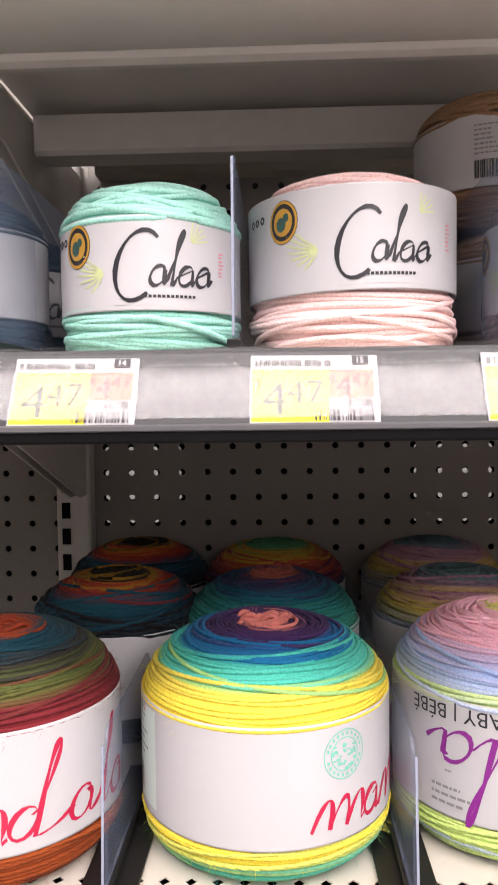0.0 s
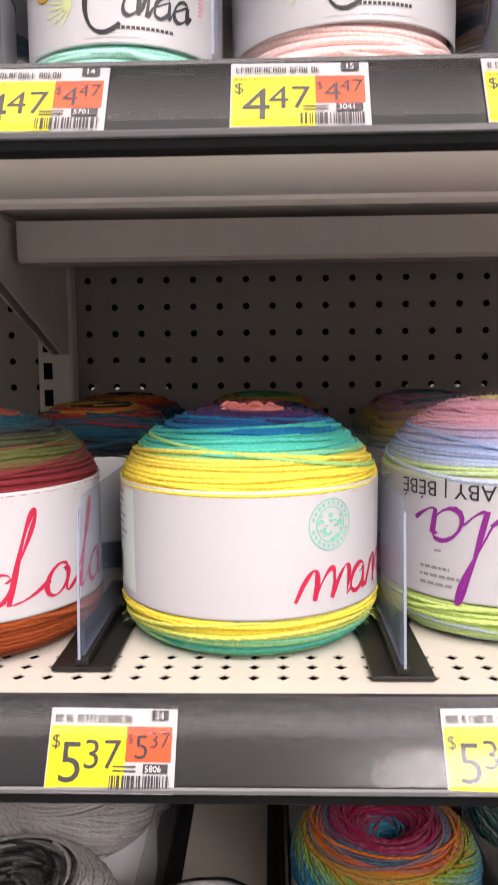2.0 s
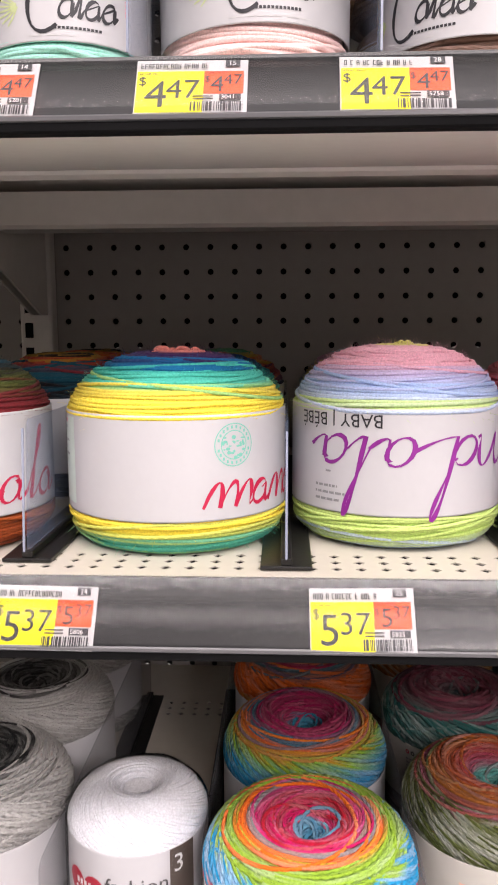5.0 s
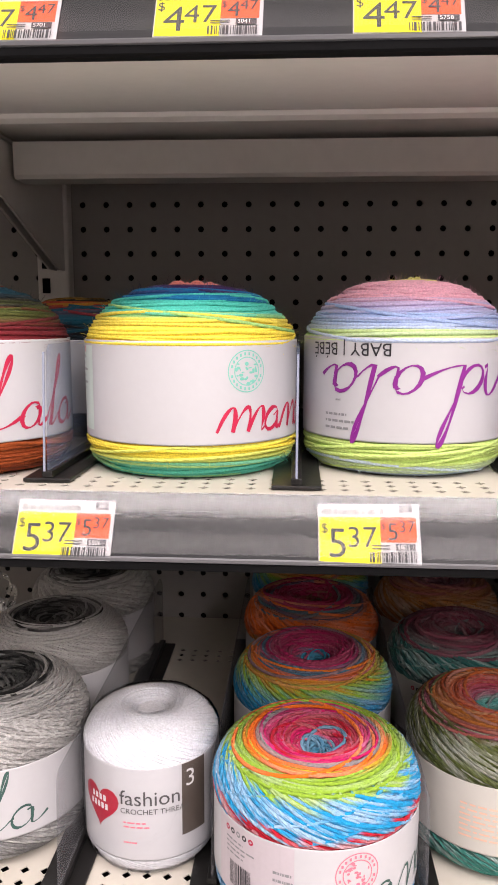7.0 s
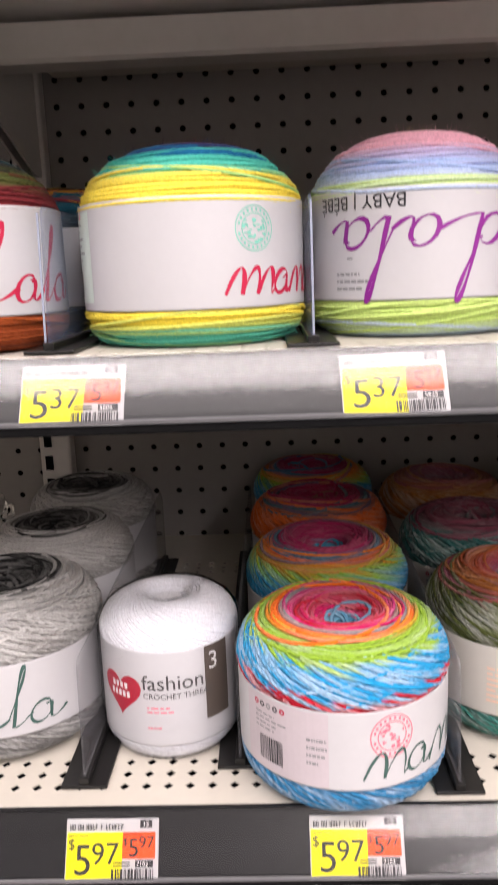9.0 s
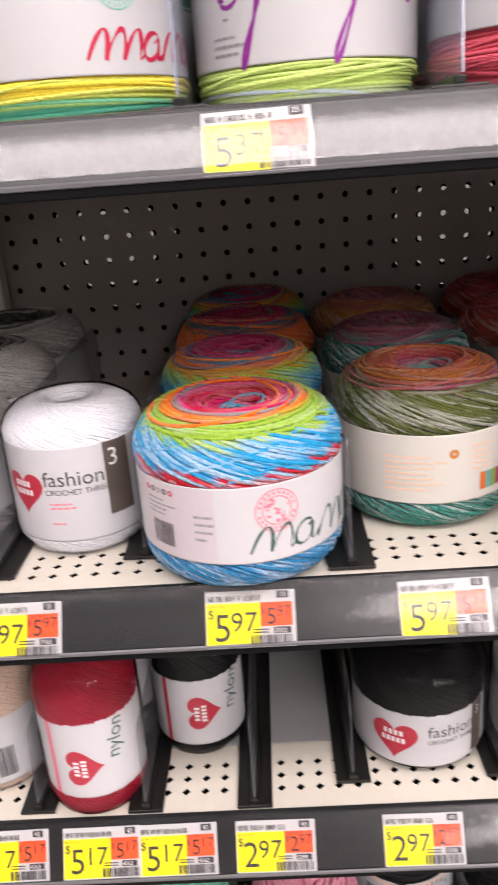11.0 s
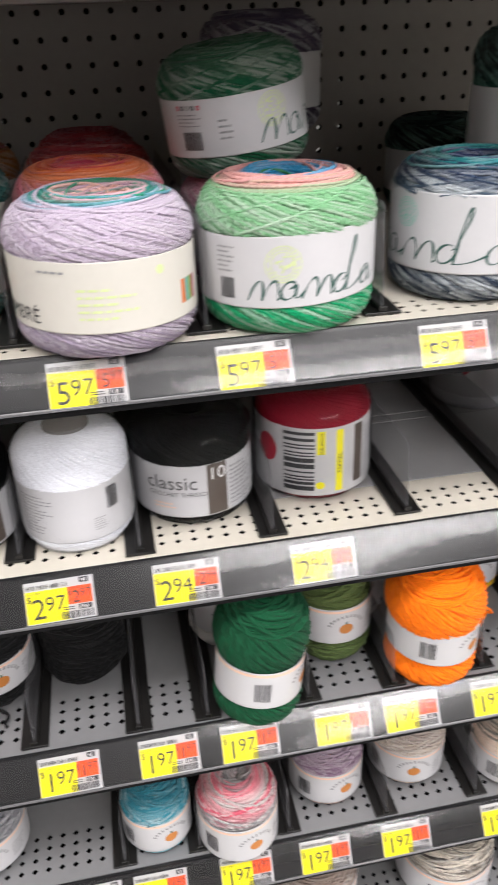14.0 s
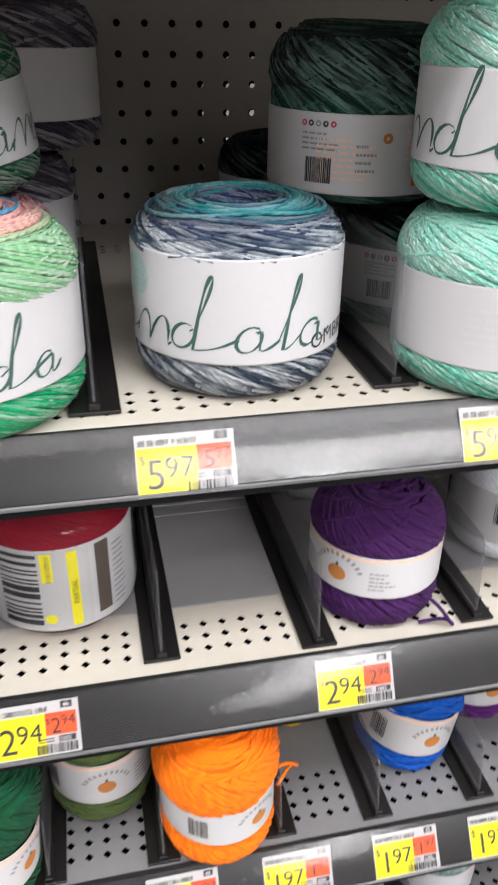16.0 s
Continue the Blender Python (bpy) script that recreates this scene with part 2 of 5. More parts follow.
def letters(text, height, align="LEFT"):
    key = (text, align)
    if key not in LETTERS:
        LETTERS[key] = lettering(text, 1.0, align)
    pts, faces = LETTERS[key]
    return [(u * height, v * height) for u, v in pts], faces


class Print:
    """Flat ink shapes in (u, v), metres."""

    def __init__(self):
        self.pts, self.faces = [], []

    def add(self, pts, faces, du=0, dv=0, turn=0):
        k, c, s = len(self.pts), math.cos(radians(turn)), math.sin(radians(turn))
        self.pts += [(du + u * c - v * s, dv + u * s + v * c) for u, v in pts]
        self.faces += [tuple(k + i for i in f) for f in faces]
        return self

    def rect(self, u0, v0, u1, v1):
        cols, rows = max(1, math.ceil(abs(u1 - u0) / 0.004)), max(1, math.ceil(abs(v1 - v0) / 0.004))
        pts = [(u0 + (u1 - u0) * i / cols, v0 + (v1 - v0) * j / rows) for i in range(cols + 1) for j in range(rows + 1)]
        r = rows + 1
        return self.add(pts, [(i * r + j, (i + 1) * r + j, (i + 1) * r + j + 1, i * r + j + 1) for i in range(cols) for j in range(rows)])

    def blob(self, u, v, ring):
        """A filled outline about (u, v), in narrow rings so that it bends with the paper."""
        n, pts, faces = len(ring), [], []
        steps = (0.2, 0.4, 0.6, 0.8, 1.0)
        for k in steps:
            pts += [(u + (a - u) * k, v + (b - v) * k) for a, b in ring]
        for k in range(4):
            faces += [(k * n + i, k * n + (i + 1) % n, (k + 1) * n + (i + 1) % n, (k + 1) * n + i) for i in range(n)]
        return self.add(pts, faces + [tuple(range(n))])

    def text(self, t, height, du, dv, turn=0, align="LEFT"):
        return self.add(*letters(t, height, align), du, dv, turn)

    def stroke(self, line, width):
        """A brush line; it swells and thins a little."""
        line = [Vector((*p, 0)) for p in line]
        pts, n = [], len(line)
        for i, p in enumerate(line):
            d = (line[min(i + 1, n - 1)] - line[max(i - 1, 0)]).normalized()
            w = width * (0.5 + 0.22 * math.sin(i * 0.9) + (0.1 if d.y < 0 else -0.05))
            pts += [(p.x - d.y * w, p.y + d.x * w), (p.x + d.y * w, p.y - d.x * w)]
        return self.add(pts, [(2 * i, 2 * i + 1, 2 * i + 3, 2 * i + 2) for i in range(n - 1)])

    def disc(self, u, v, ru, rv=None, n=24, inner=0.0):
        rv = rv or ru
        ring = [(u + ru * math.cos(a), v + rv * math.sin(a)) for a in [2 * math.pi * i / n for i in range(n)]]
        if inner:
            ring += [(u + ru * inner * math.cos(a), v + rv * inner * math.sin(a)) for a in [2 * math.pi * i / n for i in range(n)]]
            return self.add(ring, [(i, (i + 1) % n, n + (i + 1) % n, n + i) for i in range(n)])
        return self.blob(u, v, ring)

    def bars(self, u, v, width, height, seed, vertical=True, n=26):
        """A barcode, or rows of unreadable small print."""
        rnd = random.Random(seed)
        if vertical:
            p = 0.0
            while p < 1:
                w = rnd.choice((1, 1, 2, 3)) / (n * 2.2)
                self.rect(u + width * p, v, u + width * min(1, p + w), v + height)
                p += w + rnd.choice((1, 1, 2)) / (n * 2.2)
            return self
        for k in range(n):
            p, end, y = 0.0, rnd.uniform(0.5, 1.0), v + height * k / n
            while p < end:
                w = rnd.uniform(0.06, 0.2)
                self.rect(u + width * p, y, u + width * min(end, p + w), y + height * 0.36 / n)
                p += w + 0.035
        return self

    def heart(self, u, v, size):
        pts = []
        for i in range(28):
            a = 2 * math.pi * i / 28
            pts.append((u + size * 16 * math.sin(a) ** 3 / 34, v + size * (13 * math.cos(a) - 5 * math.cos(2 * a) - 2 * math.cos(3 * a) - math.cos(4 * a)) / 34))
        return self.blob(u, v, pts)


def scrawl(code, u, v, unit, slant=0.28, step=1.0):
    """A brush scrawl of arches (h), ovals (o), ovals with a tall loop (d), tall loops (L) and one big bow (C), as lines of points."""
    lines, x, line = [], 0.0, []
    for ch in code:
        if ch == "h":
            line += [(x + 0.55 * step * t, abs(math.sin(math.pi * t)) ** 0.6) for t in np.linspace(0, 1, 11)]
            x += 0.55 * step
        elif ch == "o":
            wide = 0.22 + 0.12 * step
            end = x + 0.08 + 2 * wide
            line += [(x + 0.08 + wide + wide * math.cos(a), 0.46 + 0.46 * math.sin(a)) for a in np.linspace(0.7, 0.7 + 2 * math.pi, 16)]
            line += [(end, 0.32), (end + 0.05, 0.08)]
            line += [(end + 0.05 + (x + 0.9 * step - end) * t, 0.03 + 0.36 * t * t) for t in np.linspace(0.2, 1, 5)]
            x += 0.9 * step
        elif ch == "L":
            line += [(x + 0.02 + 0.13 * math.sin(2 * math.pi * t) + 0.26 * t, 2.55 * math.sin(math.pi * t) ** 0.9 + 0.39 * (1 - t) ** 3) for t in np.linspace(0, 1, 20)]
            line += [(x + 0.30 + (0.45 * step - 0.30) * t, 0.39 * t * t) for t in np.linspace(0.2, 1, 4)]
            x += 0.45 * step
        elif ch == "d":
            wide = 0.22 + 0.12 * step
            end = x + 0.08 + 2 * wide
            line += [(x + 0.08 + wide + wide * math.cos(a), 0.46 + 0.46 * math.sin(a)) for a in np.linspace(0.7, 0.5 + 2 * math.pi, 15)]
            line += [(end - 0.06 + 0.13 * math.sin(2 * math.pi * t) + 0.14 * t, 0.7 * (1 - t) ** 3 + 2.55 * math.sin(math.pi * t) ** 0.9) for t in np.linspace(0.06, 1, 20)]
            line += [(end + 0.08 + (x + 1.35 * step - end - 0.08) * t, 0.39 * t * t) for t in np.linspace(0.2, 1, 5)]
            x += 1.35 * step
        elif ch == "C":
            lines.append([(x + 0.75 + 0.75 * math.cos(a), 0.85 + 1.15 * math.sin(a)) for a in np.linspace(0.9, 5.4, 18)])
            x += 1.45 * step
            continue
    if line:
        lines.append(line)
    return [[(u + unit * (px + slant * py), v + unit * py) for px, py in ln] for ln in lines]


# ---- the gondola: boards, uprights, shelves ----
PITCH, ROW0 = 0.0254, 1.36
BAY0, BAY1 = -0.019, 1.2
# deck height, front edge (y) at top, foot of the tilted price channel (y, z), lip style
SHELVES = {
    "Z": (1.607, -0.436, -0.452, 1.574),
    "A": (1.398, -0.440, -0.457, 1.367),
    "B": (1.150, -0.447, -0.464, 1.121),
    "C": (0.901, -0.456, -0.473, 0.872),
    "D": (0.732, -0.459, -0.477, 0.701),
    "E": (0.557, -0.468, -0.488, 0.528),
    "F": (0.381, -0.471, -0.490, 0.352),
    "G": (0.205, -0.472, -0.491, 0.176),
}


def pegboard_mesh():
    """A steel sheet with a punched hole in each cell, 6.4 mm wide."""
    verts, faces, ns = [], [], 8
    for c in range(-20, 52):
        for r in range(-13, 46):
            x, z, h = c * PITCH, ROW0 - r * PITCH, PITCH / 2
            k = len(verts)
            corner = [(-h, -h), (0, -h), (h, -h), (h, 0), (h, h), (0, h), (-h, h), (-h, 0)]
            verts += [(x + a, 0, z + b) for a, b in corner]
            ring = [(0.0033 * math.cos(math.atan2(b, a)), 0.0033 * math.sin(math.atan2(b, a))) for a, b in corner]
            verts += [(x + a, 0, z + b) for a, b in ring]
            verts += [(x + a, 0.0012, z + b) for a, b in ring]
            for i in range(ns):
                j = (i + 1) % ns
                faces += [(k + i, k + j, k + 8 + j, k + 8 + i), (k + 8 + i, k + 8 + j, k + 16 + j, k + 16 + i)]
    return verts, faces


board = link("pegboard", *pegboard_mesh(), BOARD)
tagged(board, "grey painted steel pegboard with punched round holes", "pegboard", kind="structure")
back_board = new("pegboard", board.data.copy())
# black instead of board paint: shade between the boards, put into the colour
back_board.data.materials[0] = BUMPERSHADE
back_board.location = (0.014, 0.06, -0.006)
tagged(back_board, "steel pegboard of the shelving behind, blackened for the shade in the holes", "pegboard", kind="structure")
bm = bmesh.new()
box(bm, -1.3, 2.5, 0.0, 0.06, 0.0, 0.16)
for a, c in ((-1.3, -20.5 * PITCH), (51.5 * PITCH, 2.5)):
    box(bm, a, c, 0.0, 0.06, 0.17, 1.7)
tagged(part("back_panel", bm, BOARD, None), "plain grey steel back panels of the shelving", "panel", kind="structure")


def upright(x):
    """A slotted steel post between two bays."""
    post = holder("shelf_upright", pose(x, 0, 0), "grey steel slotted shelving upright", "upright", "uprights", "structure")
    bm = bmesh.new()
    box(bm, -0.017, 0.017, -0.022, -0.001, 0.0, 1.95, 0.003)
    part("post", bm, STEEL, post)
    bm = bmesh.new()
    for i in range(60):
        z = 0.2 + i * 0.0254
        box(bm, -0.011, -0.003, -0.0235, -0.0221, z, z + 0.0155)
    part("slots", bm, BUMPERSHADE, post, "dark narrow slots")


upright(BAY0 - 0.009)
upright(BAY1 + 0.017)


def deck_mesh(y0, z, x0, x1, rows):
    """Sheet deck with rows of diamond holes near the front and three more near the back."""
    verts, faces, p = [], [], 0.0127
    cols = int((x1 - x0) / p)
    p = (x1 - x0) / cols
    dy = 0.0112
    ys, yr = y0 + 0.0135, -0.118
    for first in (ys, yr):
        for r in range(rows if first == ys else 3):
            for c in range(cols):
                cx, cy = x0 + p * (c + 0.5), first + dy * (r + 0.5)
                k, hx, hy = len(verts), 0.0032, 0.0031
                verts += [(cx - p / 2, cy - dy / 2, z), (cx + p / 2, cy - dy / 2, z), (cx + p / 2, cy + dy / 2, z), (cx - p / 2, cy + dy / 2, z)]
                for zz in (z, z - 0.0007):
                    verts += [(cx, cy - hy, zz), (cx + hx, cy, zz), (cx, cy + hy, zz), (cx - hx, cy, zz)]
                faces += [(k, k + 1, k + 5, k + 4), (k + 1, k + 2, k + 6, k + 5), (k + 2, k + 3, k + 7, k + 6), (k + 3, k, k + 4, k + 7)]
                faces += [(k + 4 + i, k + 4 + (i + 1) % 4, k + 8 + (i + 1) % 4, k + 8 + i) for i in range(4)]
    ye = ys + dy * rows
    for a, b in ((y0, ys), (ye, yr), (yr + 3 * dy, -0.024)):
        k = len(verts)
        verts += [(x0, a, z), (x1, a, z), (x1, b, z), (x0, b, z)]
        faces.append((k, k + 1, k + 2, k + 3))
    return verts, faces, ye


def shelf(key, x0, x1):
    z, yf, yb, zb = SHELVES[key]
    cream = key in "ZABCD"
    thing = holder("shelf", pose(0, 0, 0), "steel gondola shelf with perforated %s deck and tilted price channel" % ("cream" if cream else "grey"), "shelf", "shelves", "structure")
    rows = 3 if cream else 4
    v, f, ye = deck_mesh(yf, z, x0, x1, rows)
    part_deck = link("deck", v, f, CREAM if cream else GREYDECK, thing)
    bm = bmesh.new()
    box(bm, x0 + 0.001, x1 - 0.001, -0.268, -0.125, z - 0.0045, z - 0.0025)
    part("underside", bm, STEEL, thing)
    if key == "D":
        bm = bmesh.new()
        box(bm, x0 + 0.002, x1 - 0.002, ye + 0.012, -0.026, z + 0.0006, z + 0.0016)
        for yy in (-0.29, -0.275):
            box(bm, x0 + 0.002, x1 - 0.002, yy, yy + 0.006, z + 0.0016, z + 0.0026, 0.0004)
        part("liner", bm, LINER, thing, "grey sheet liner with pressed ridges")
    hem_z = zb
    yb, zb = yb - 0.0016, zb - 0.0030
    # tilted price channel with a rounded top edge and a pale lower rail
    bow = [(yf - 0.0018 + (yb - yf + 0.0018) * k - 0.0005 * math.sin(math.pi * k), z - 0.001 + (zb + 0.0055 - z) * k - 0.0003 * math.sin(math.pi * k)) for k in np.linspace(0, 1, 11)]
    prof = [(yf + 0.001, z + 0.0012), (yf - 0.0010, z + 0.0008), *bow, (yb + 0.001, zb + 0.002), (yb + 0.006, zb + 0.002), (yf + 0.006, z - 0.004)]
    link("price_channel", *extrude_x(prof, x0, x1), CHANNEL, thing, "smoked grey plastic price channel")
    across = (yb - yf, zb + 0.0046 - z)
    nl = math.hypot(*across)
    nrm = (across[1] / nl, -across[0] / nl)
    out = [0.0044 + 0.0007 * math.sin(math.pi * k) for k in np.linspace(0, 1, 13)]
    arc = [(yf + across[0] * k + nrm[0] * o, z + across[1] * k + nrm[1] * o) for k, o in zip(np.linspace(0, 1, 13), out)]
    cv = [(x, y, zz) for x in (x0, x1) for y, zz in arc]
    cover = link("clear_cover", cv, [(i, i + 1, 14 + i, 13 + i) for i in range(12)], COVER, thing, "clear glossy plastic cover over the tags", True)
    cover.visible_shadow = False
    prof = [(yb - 0.0010, zb + 0.0046), (yb - 0.0018, zb + 0.0038), (yb - 0.0018, zb + 0.0022), (yb - 0.0006, zb + 0.0016), (yb + 0.0010, zb + 0.0019)]
    link("lower_rail", *extrude_x(prof, x0, x1), LIPMETAL, thing, "pale rail along the foot of the channel")
    prof = [(yb - 0.0010, zb + 0.0014), (yb - 0.0008, zb - 0.0020), (yb + 0.0004, zb - 0.0030), (yb + 0.007, zb - 0.0030), (yb + 0.007, zb + 0.0014)]
    link("bumper", *extrude_x(prof, x0, x1), BUMPERSHADE, thing, "black rubber strip")
    # folded front hem below the deck, and a stiffening beam under its middle
    hy = -0.292
    prof = [(yb + 0.0072, zb - 0.0024), (hy - 0.004, z - 0.0200), (hy, z - 0.0190), (hy + 0.002, z - 0.0165), (hy + 0.005, z - 0.0165), (hy + 0.007, z - 0.0205), (hy + 0.012, z - 0.0228), (hy + 0.018, z - 0.0222), (hy + 0.022, z - 0.0180), (hy + 0.022, z - 0.0060), (hy + 0.019, z - 0.0060), (hy + 0.018, z - 0.0150), (hy, z - 0.0145), (yb + 0.0072, zb + 0.0014)]
    # added black sheet, no real part: it stands for the shade below the holes
    shade_prof = [(yb + 0.0078, zb + 0.0022), (hy, z - 0.0138), (hy + 0.014, z - 0.0142), (hy + 0.014, z - 0.0135), (hy, z - 0.0130), (yb + 0.0078, zb + 0.0030)]
    link("hole_shade_sheet", *extrude_x(shade_prof, x0 + 0.001, x1 - 0.001), BUMPERSHADE, thing, "dark bare steel inside the hem")
    link("front_hem", *extrude_x(prof, x0, x1), STEEL, thing, "folded warm grey steel hem")
    by, bz = -0.175, z - 0.041
    prof = [(by, z - 0.0115), (by, bz + 0.003), (by + 0.003, bz), (by + 0.03, bz), (by + 0.033, bz + 0.003), (by + 0.033, bz + 0.008), (by + 0.028, bz + 0.005), (by + 0.005, bz + 0.005), (by + 0.005, z - 0.0115)]
    link("stiffener", *extrude_x(prof, x0 + 0.008, x1 - 0.008), STEEL, thing, "warm grey folded steel beam")
    bm = bmesh.new()
    box(bm, x0 + 0.018, x1 - 0.018, -0.0238, -0.0016, z - 0.011, z - 0.0002)
    part("rear_flange", bm, CREAM if cream else GREYDECK, thing)
    for bx in (x0 + 0.001, x1 - 0.003):
        prof = [(yf + 0.09, z - 0.012), (yf + 0.09, z - 0.030), (-0.22, z - 0.047), (-0.045, z - 0.108), (-0.023, z - 0.108), (-0.023, z - 0.012)]
        vv, ff = extrude_x(prof, bx, bx + 0.002)
        link("bracket", vv, ff, STEEL, thing, "steel side bracket")
    return thing


for key in SHELVES:
    whole = shelf(key, BAY0 + 0.0015, BAY1 - 0.0015)
    copy_thing(whole, pose(-1.221, 0, 0))
    copy_thing(whole, pose(1.221, 0, 0))

# ---- the store around: floor, ceiling, opposite shelving, far walls ----
bm = bmesh.new()
box(bm, -9, 10, -20, 8, -0.1, 0.0)
tagged(part("floor", bm, FLOORTILE, None), "polished pale grey store floor", "floor", kind="structure")
bm = bmesh.new()
box(bm, -9, 10, -20, 8, CEILING, CEILING + 0.1)
tagged(part("ceiling", bm, CEILPAINT, None), "white store ceiling", "ceiling", kind="structure")
for nm, (x0, x1, y0, y1) in {"wall_west": (-9.1, -9, -20, 8), "wall_east": (10, 10.1, -20, 8), "wall_south": (-9, 10, -20.1, -20), "wall_north": (-9, 10, 8, 8.1)}.items():
    bm = bmesh.new()
    box(bm, x0, x1, y0, y1, 0, CEILING)
    tagged(part(nm, bm, WALLPAINT, None), "pale plain store wall", "wall", kind="structure")
bm = bmesh.new()
box(bm, -4, 5, -3.5, -3.0, 0.0, 1.42, 0.01)
tagged(part("opposite_shelving", bm, GOODSGREY, None), "grey run of shelving across the aisle", "shelving", kind="structure")
for sx, sy, sl, sw, watts in STRIPS:
    fx = holder("ceiling_light", pose(sx, sy, CEILING), "white linear ceiling light", "ceiling light", "ceiling lights")
    bm = bmesh.new()
    box(bm, -sl / 2 - 0.05, sl / 2 + 0.05, -sw / 2 - 0.05, sw / 2 + 0.05, -0.1, -0.001, 0.01)
    part("housing", bm, CEILPAINT, fx)


# ---- things: price tags on the channels ----
def tone(h):
    """Linear colour from a hex string."""
    v = [int(h[i:i + 2], 16) / 255 for i in (0, 2, 4)]
    return tuple(c / 12.92 if c <= 0.04045 else ((c + 0.055) / 1.055) ** 2.4 for c in v)


TAG_W, TAG_H = 0.0508, 0.0312


def ink(name, pr, material, parent, lift, label=""):
    return link(name, [(u, -lift, v) for u, v in pr.pts], pr.faces, material, parent, label)


def price_tag(price, seed, numbers=None):
    """A shelf tag of card: yellow price field, orange unit price field, number box and barcode. Origin at its top left."""
    tag = holder("price_tag", Matrix(), "white, yellow and orange shelf price tag showing %s.%s" % (price[0], price[1:]), "price tag", "shelf price tags")
    rnd = random.Random(seed)
    bm = bmesh.new()
    box(bm, 0, TAG_W, -0.0006, 0, -TAG_H, 0, 0.0002)
    part("card", bm, TAGWHITE, tag)
    w, h = TAG_W, TAG_H
    ink("yellow_field", Print().rect(0.0006, -h + 0.0008, w * 0.61, -h * 0.215), YELLOW, tag, 0.0008)
    ink("orange_field", Print().rect(w * 0.61, -h * 0.635, w * 0.965, -h * 0.215), ORANGE, tag, 0.0008)
    p = Print()
    p.text("$", h * 0.17, w * 0.025, -h * 0.48).text(price[0], h * 0.50, w * 0.085, -h * 0.88).text(price[1:], h * 0.36, w * 0.275, -h * 0.72)
    p.text("$", h * 0.12, w * 0.615, -h * 0.42).text(price[0], h * 0.30, w * 0.67, -h * 0.60).text(price[1:], h * 0.2, w * 0.785, -h * 0.47)
    p.text("RETAIL PRICE", h * 0.042, w * 0.03, -h * 0.29).text("UNIT PRICE", h * 0.042, w * 0.635, -h * 0.27)
    ink("price_figure", p, INK, tag, 0.0010)
    p = Print()
    p.bars(w * 0.50, -h * 0.96, w * 0.46, h * 0.17, seed)
    p.rect(w * 0.80, -h * 0.145, w * 0.93, -h * 0.02).rect(w * 0.755, -h * 0.765, w * 0.945, -h * 0.655)
    u = w * 0.04
    while u < w * 0.62:
        p.rect(u, -h * 0.175, u + 0.0004, -h * 0.085)
        for k in rnd.sample((0.098, 0.137, 0.175), 2):
            p.rect(u + 0.0004, -h * k, u + 0.0012, -h * (k - 0.013))
        if rnd.random() < 0.5:
            p.rect(u + 0.0009, -h * 0.175, u + 0.0013, -h * 0.085)
        u += rnd.choice((0.0017, 0.0017, 0.0017, 0.0028))
    for k in range(2):
        p.rect(w * 0.52, -h * (0.70 + 0.05 * k), w * 0.70, -h * (0.68 + 0.05 * k))
    tagged(ink("barcode", p, INK, tag, 0.0012, "black barcode and small print"), kind="stuff")
    top_no, low_no = numbers or (str(rnd.randint(14, 47)), str(rnd.randint(3000, 9000)))
    ink("number", Print().text(top_no, h * 0.085, w * 0.825, -h * 0.125).text(low_no, h * 0.075, w * 0.768, -h * 0.748), WHITEINK, tag, 0.0014, "white figures in dark boxes")
    return tag


TAGS = {
    "A": [("447", -0.05), ("447", 0.0665), ("447", 0.1625), ("447", 0.2545), ("447", 0.38)],
    "B": [("537", 0.0875), ("537", 0.2425), ("597", 0.3855), ("597", 0.5505)],
    "C": [("597", 0.0895), ("597", 0.2225), ("597", 0.331), ("597", 0.451), ("597", 0.562), ("597", 0.7045), ("597", 0.88)],
    "D": [("517", 0.055), ("517", 0.115), ("517", 0.164), ("297", 0.227), ("297", 0.321), ("297", 0.4085), ("294", 0.5035), ("294", 0.611), ("294", 0.8075), ("497", 0.945)],
    "E": [("197", 0.205), ("197", 0.30), ("197", 0.391), ("197", 0.4745), ("197", 0.545), ("197", 0.6285), ("197", 0.692), ("197", 0.7755), ("197", 0.8585), ("197", 0.935)],
    "F": [("197", 0.39), ("197", 0.452), ("197", 0.535), ("197", 0.6145), ("197", 0.698), ("197", 0.8045), ("197", 0.89)],
}
# shelf and stock numbers that can be read
NUMBERS = {("A", 0.0665): ("14", "5701"), ("A", 0.1625): ("15", "3041"), ("B", 0.0875): ("24", "5806"), ("B", 0.2425): ("25", "5825")}
tag_made = {}
rnd = random.Random(5)
for key, tags in TAGS.items():
    z, yf, yb, zb = SHELVES[key]
    lean = math.degrees(math.atan2(yf - yb, z - zb))
    for price, x in tags:
        m = pose(x, yf - 0.0042, z - 0.0026, -lean, rnd.uniform(-0.9, 0.9), 0)
        kind = (price, key in "AB", NUMBERS.get((key, x)))
        if kind not in tag_made:
            tag_made[kind] = price_tag(price, len(tag_made) + 3, kind[2])
            tag_made[kind].matrix_world = m
        else:
            copy_thing(tag_made[kind], m)


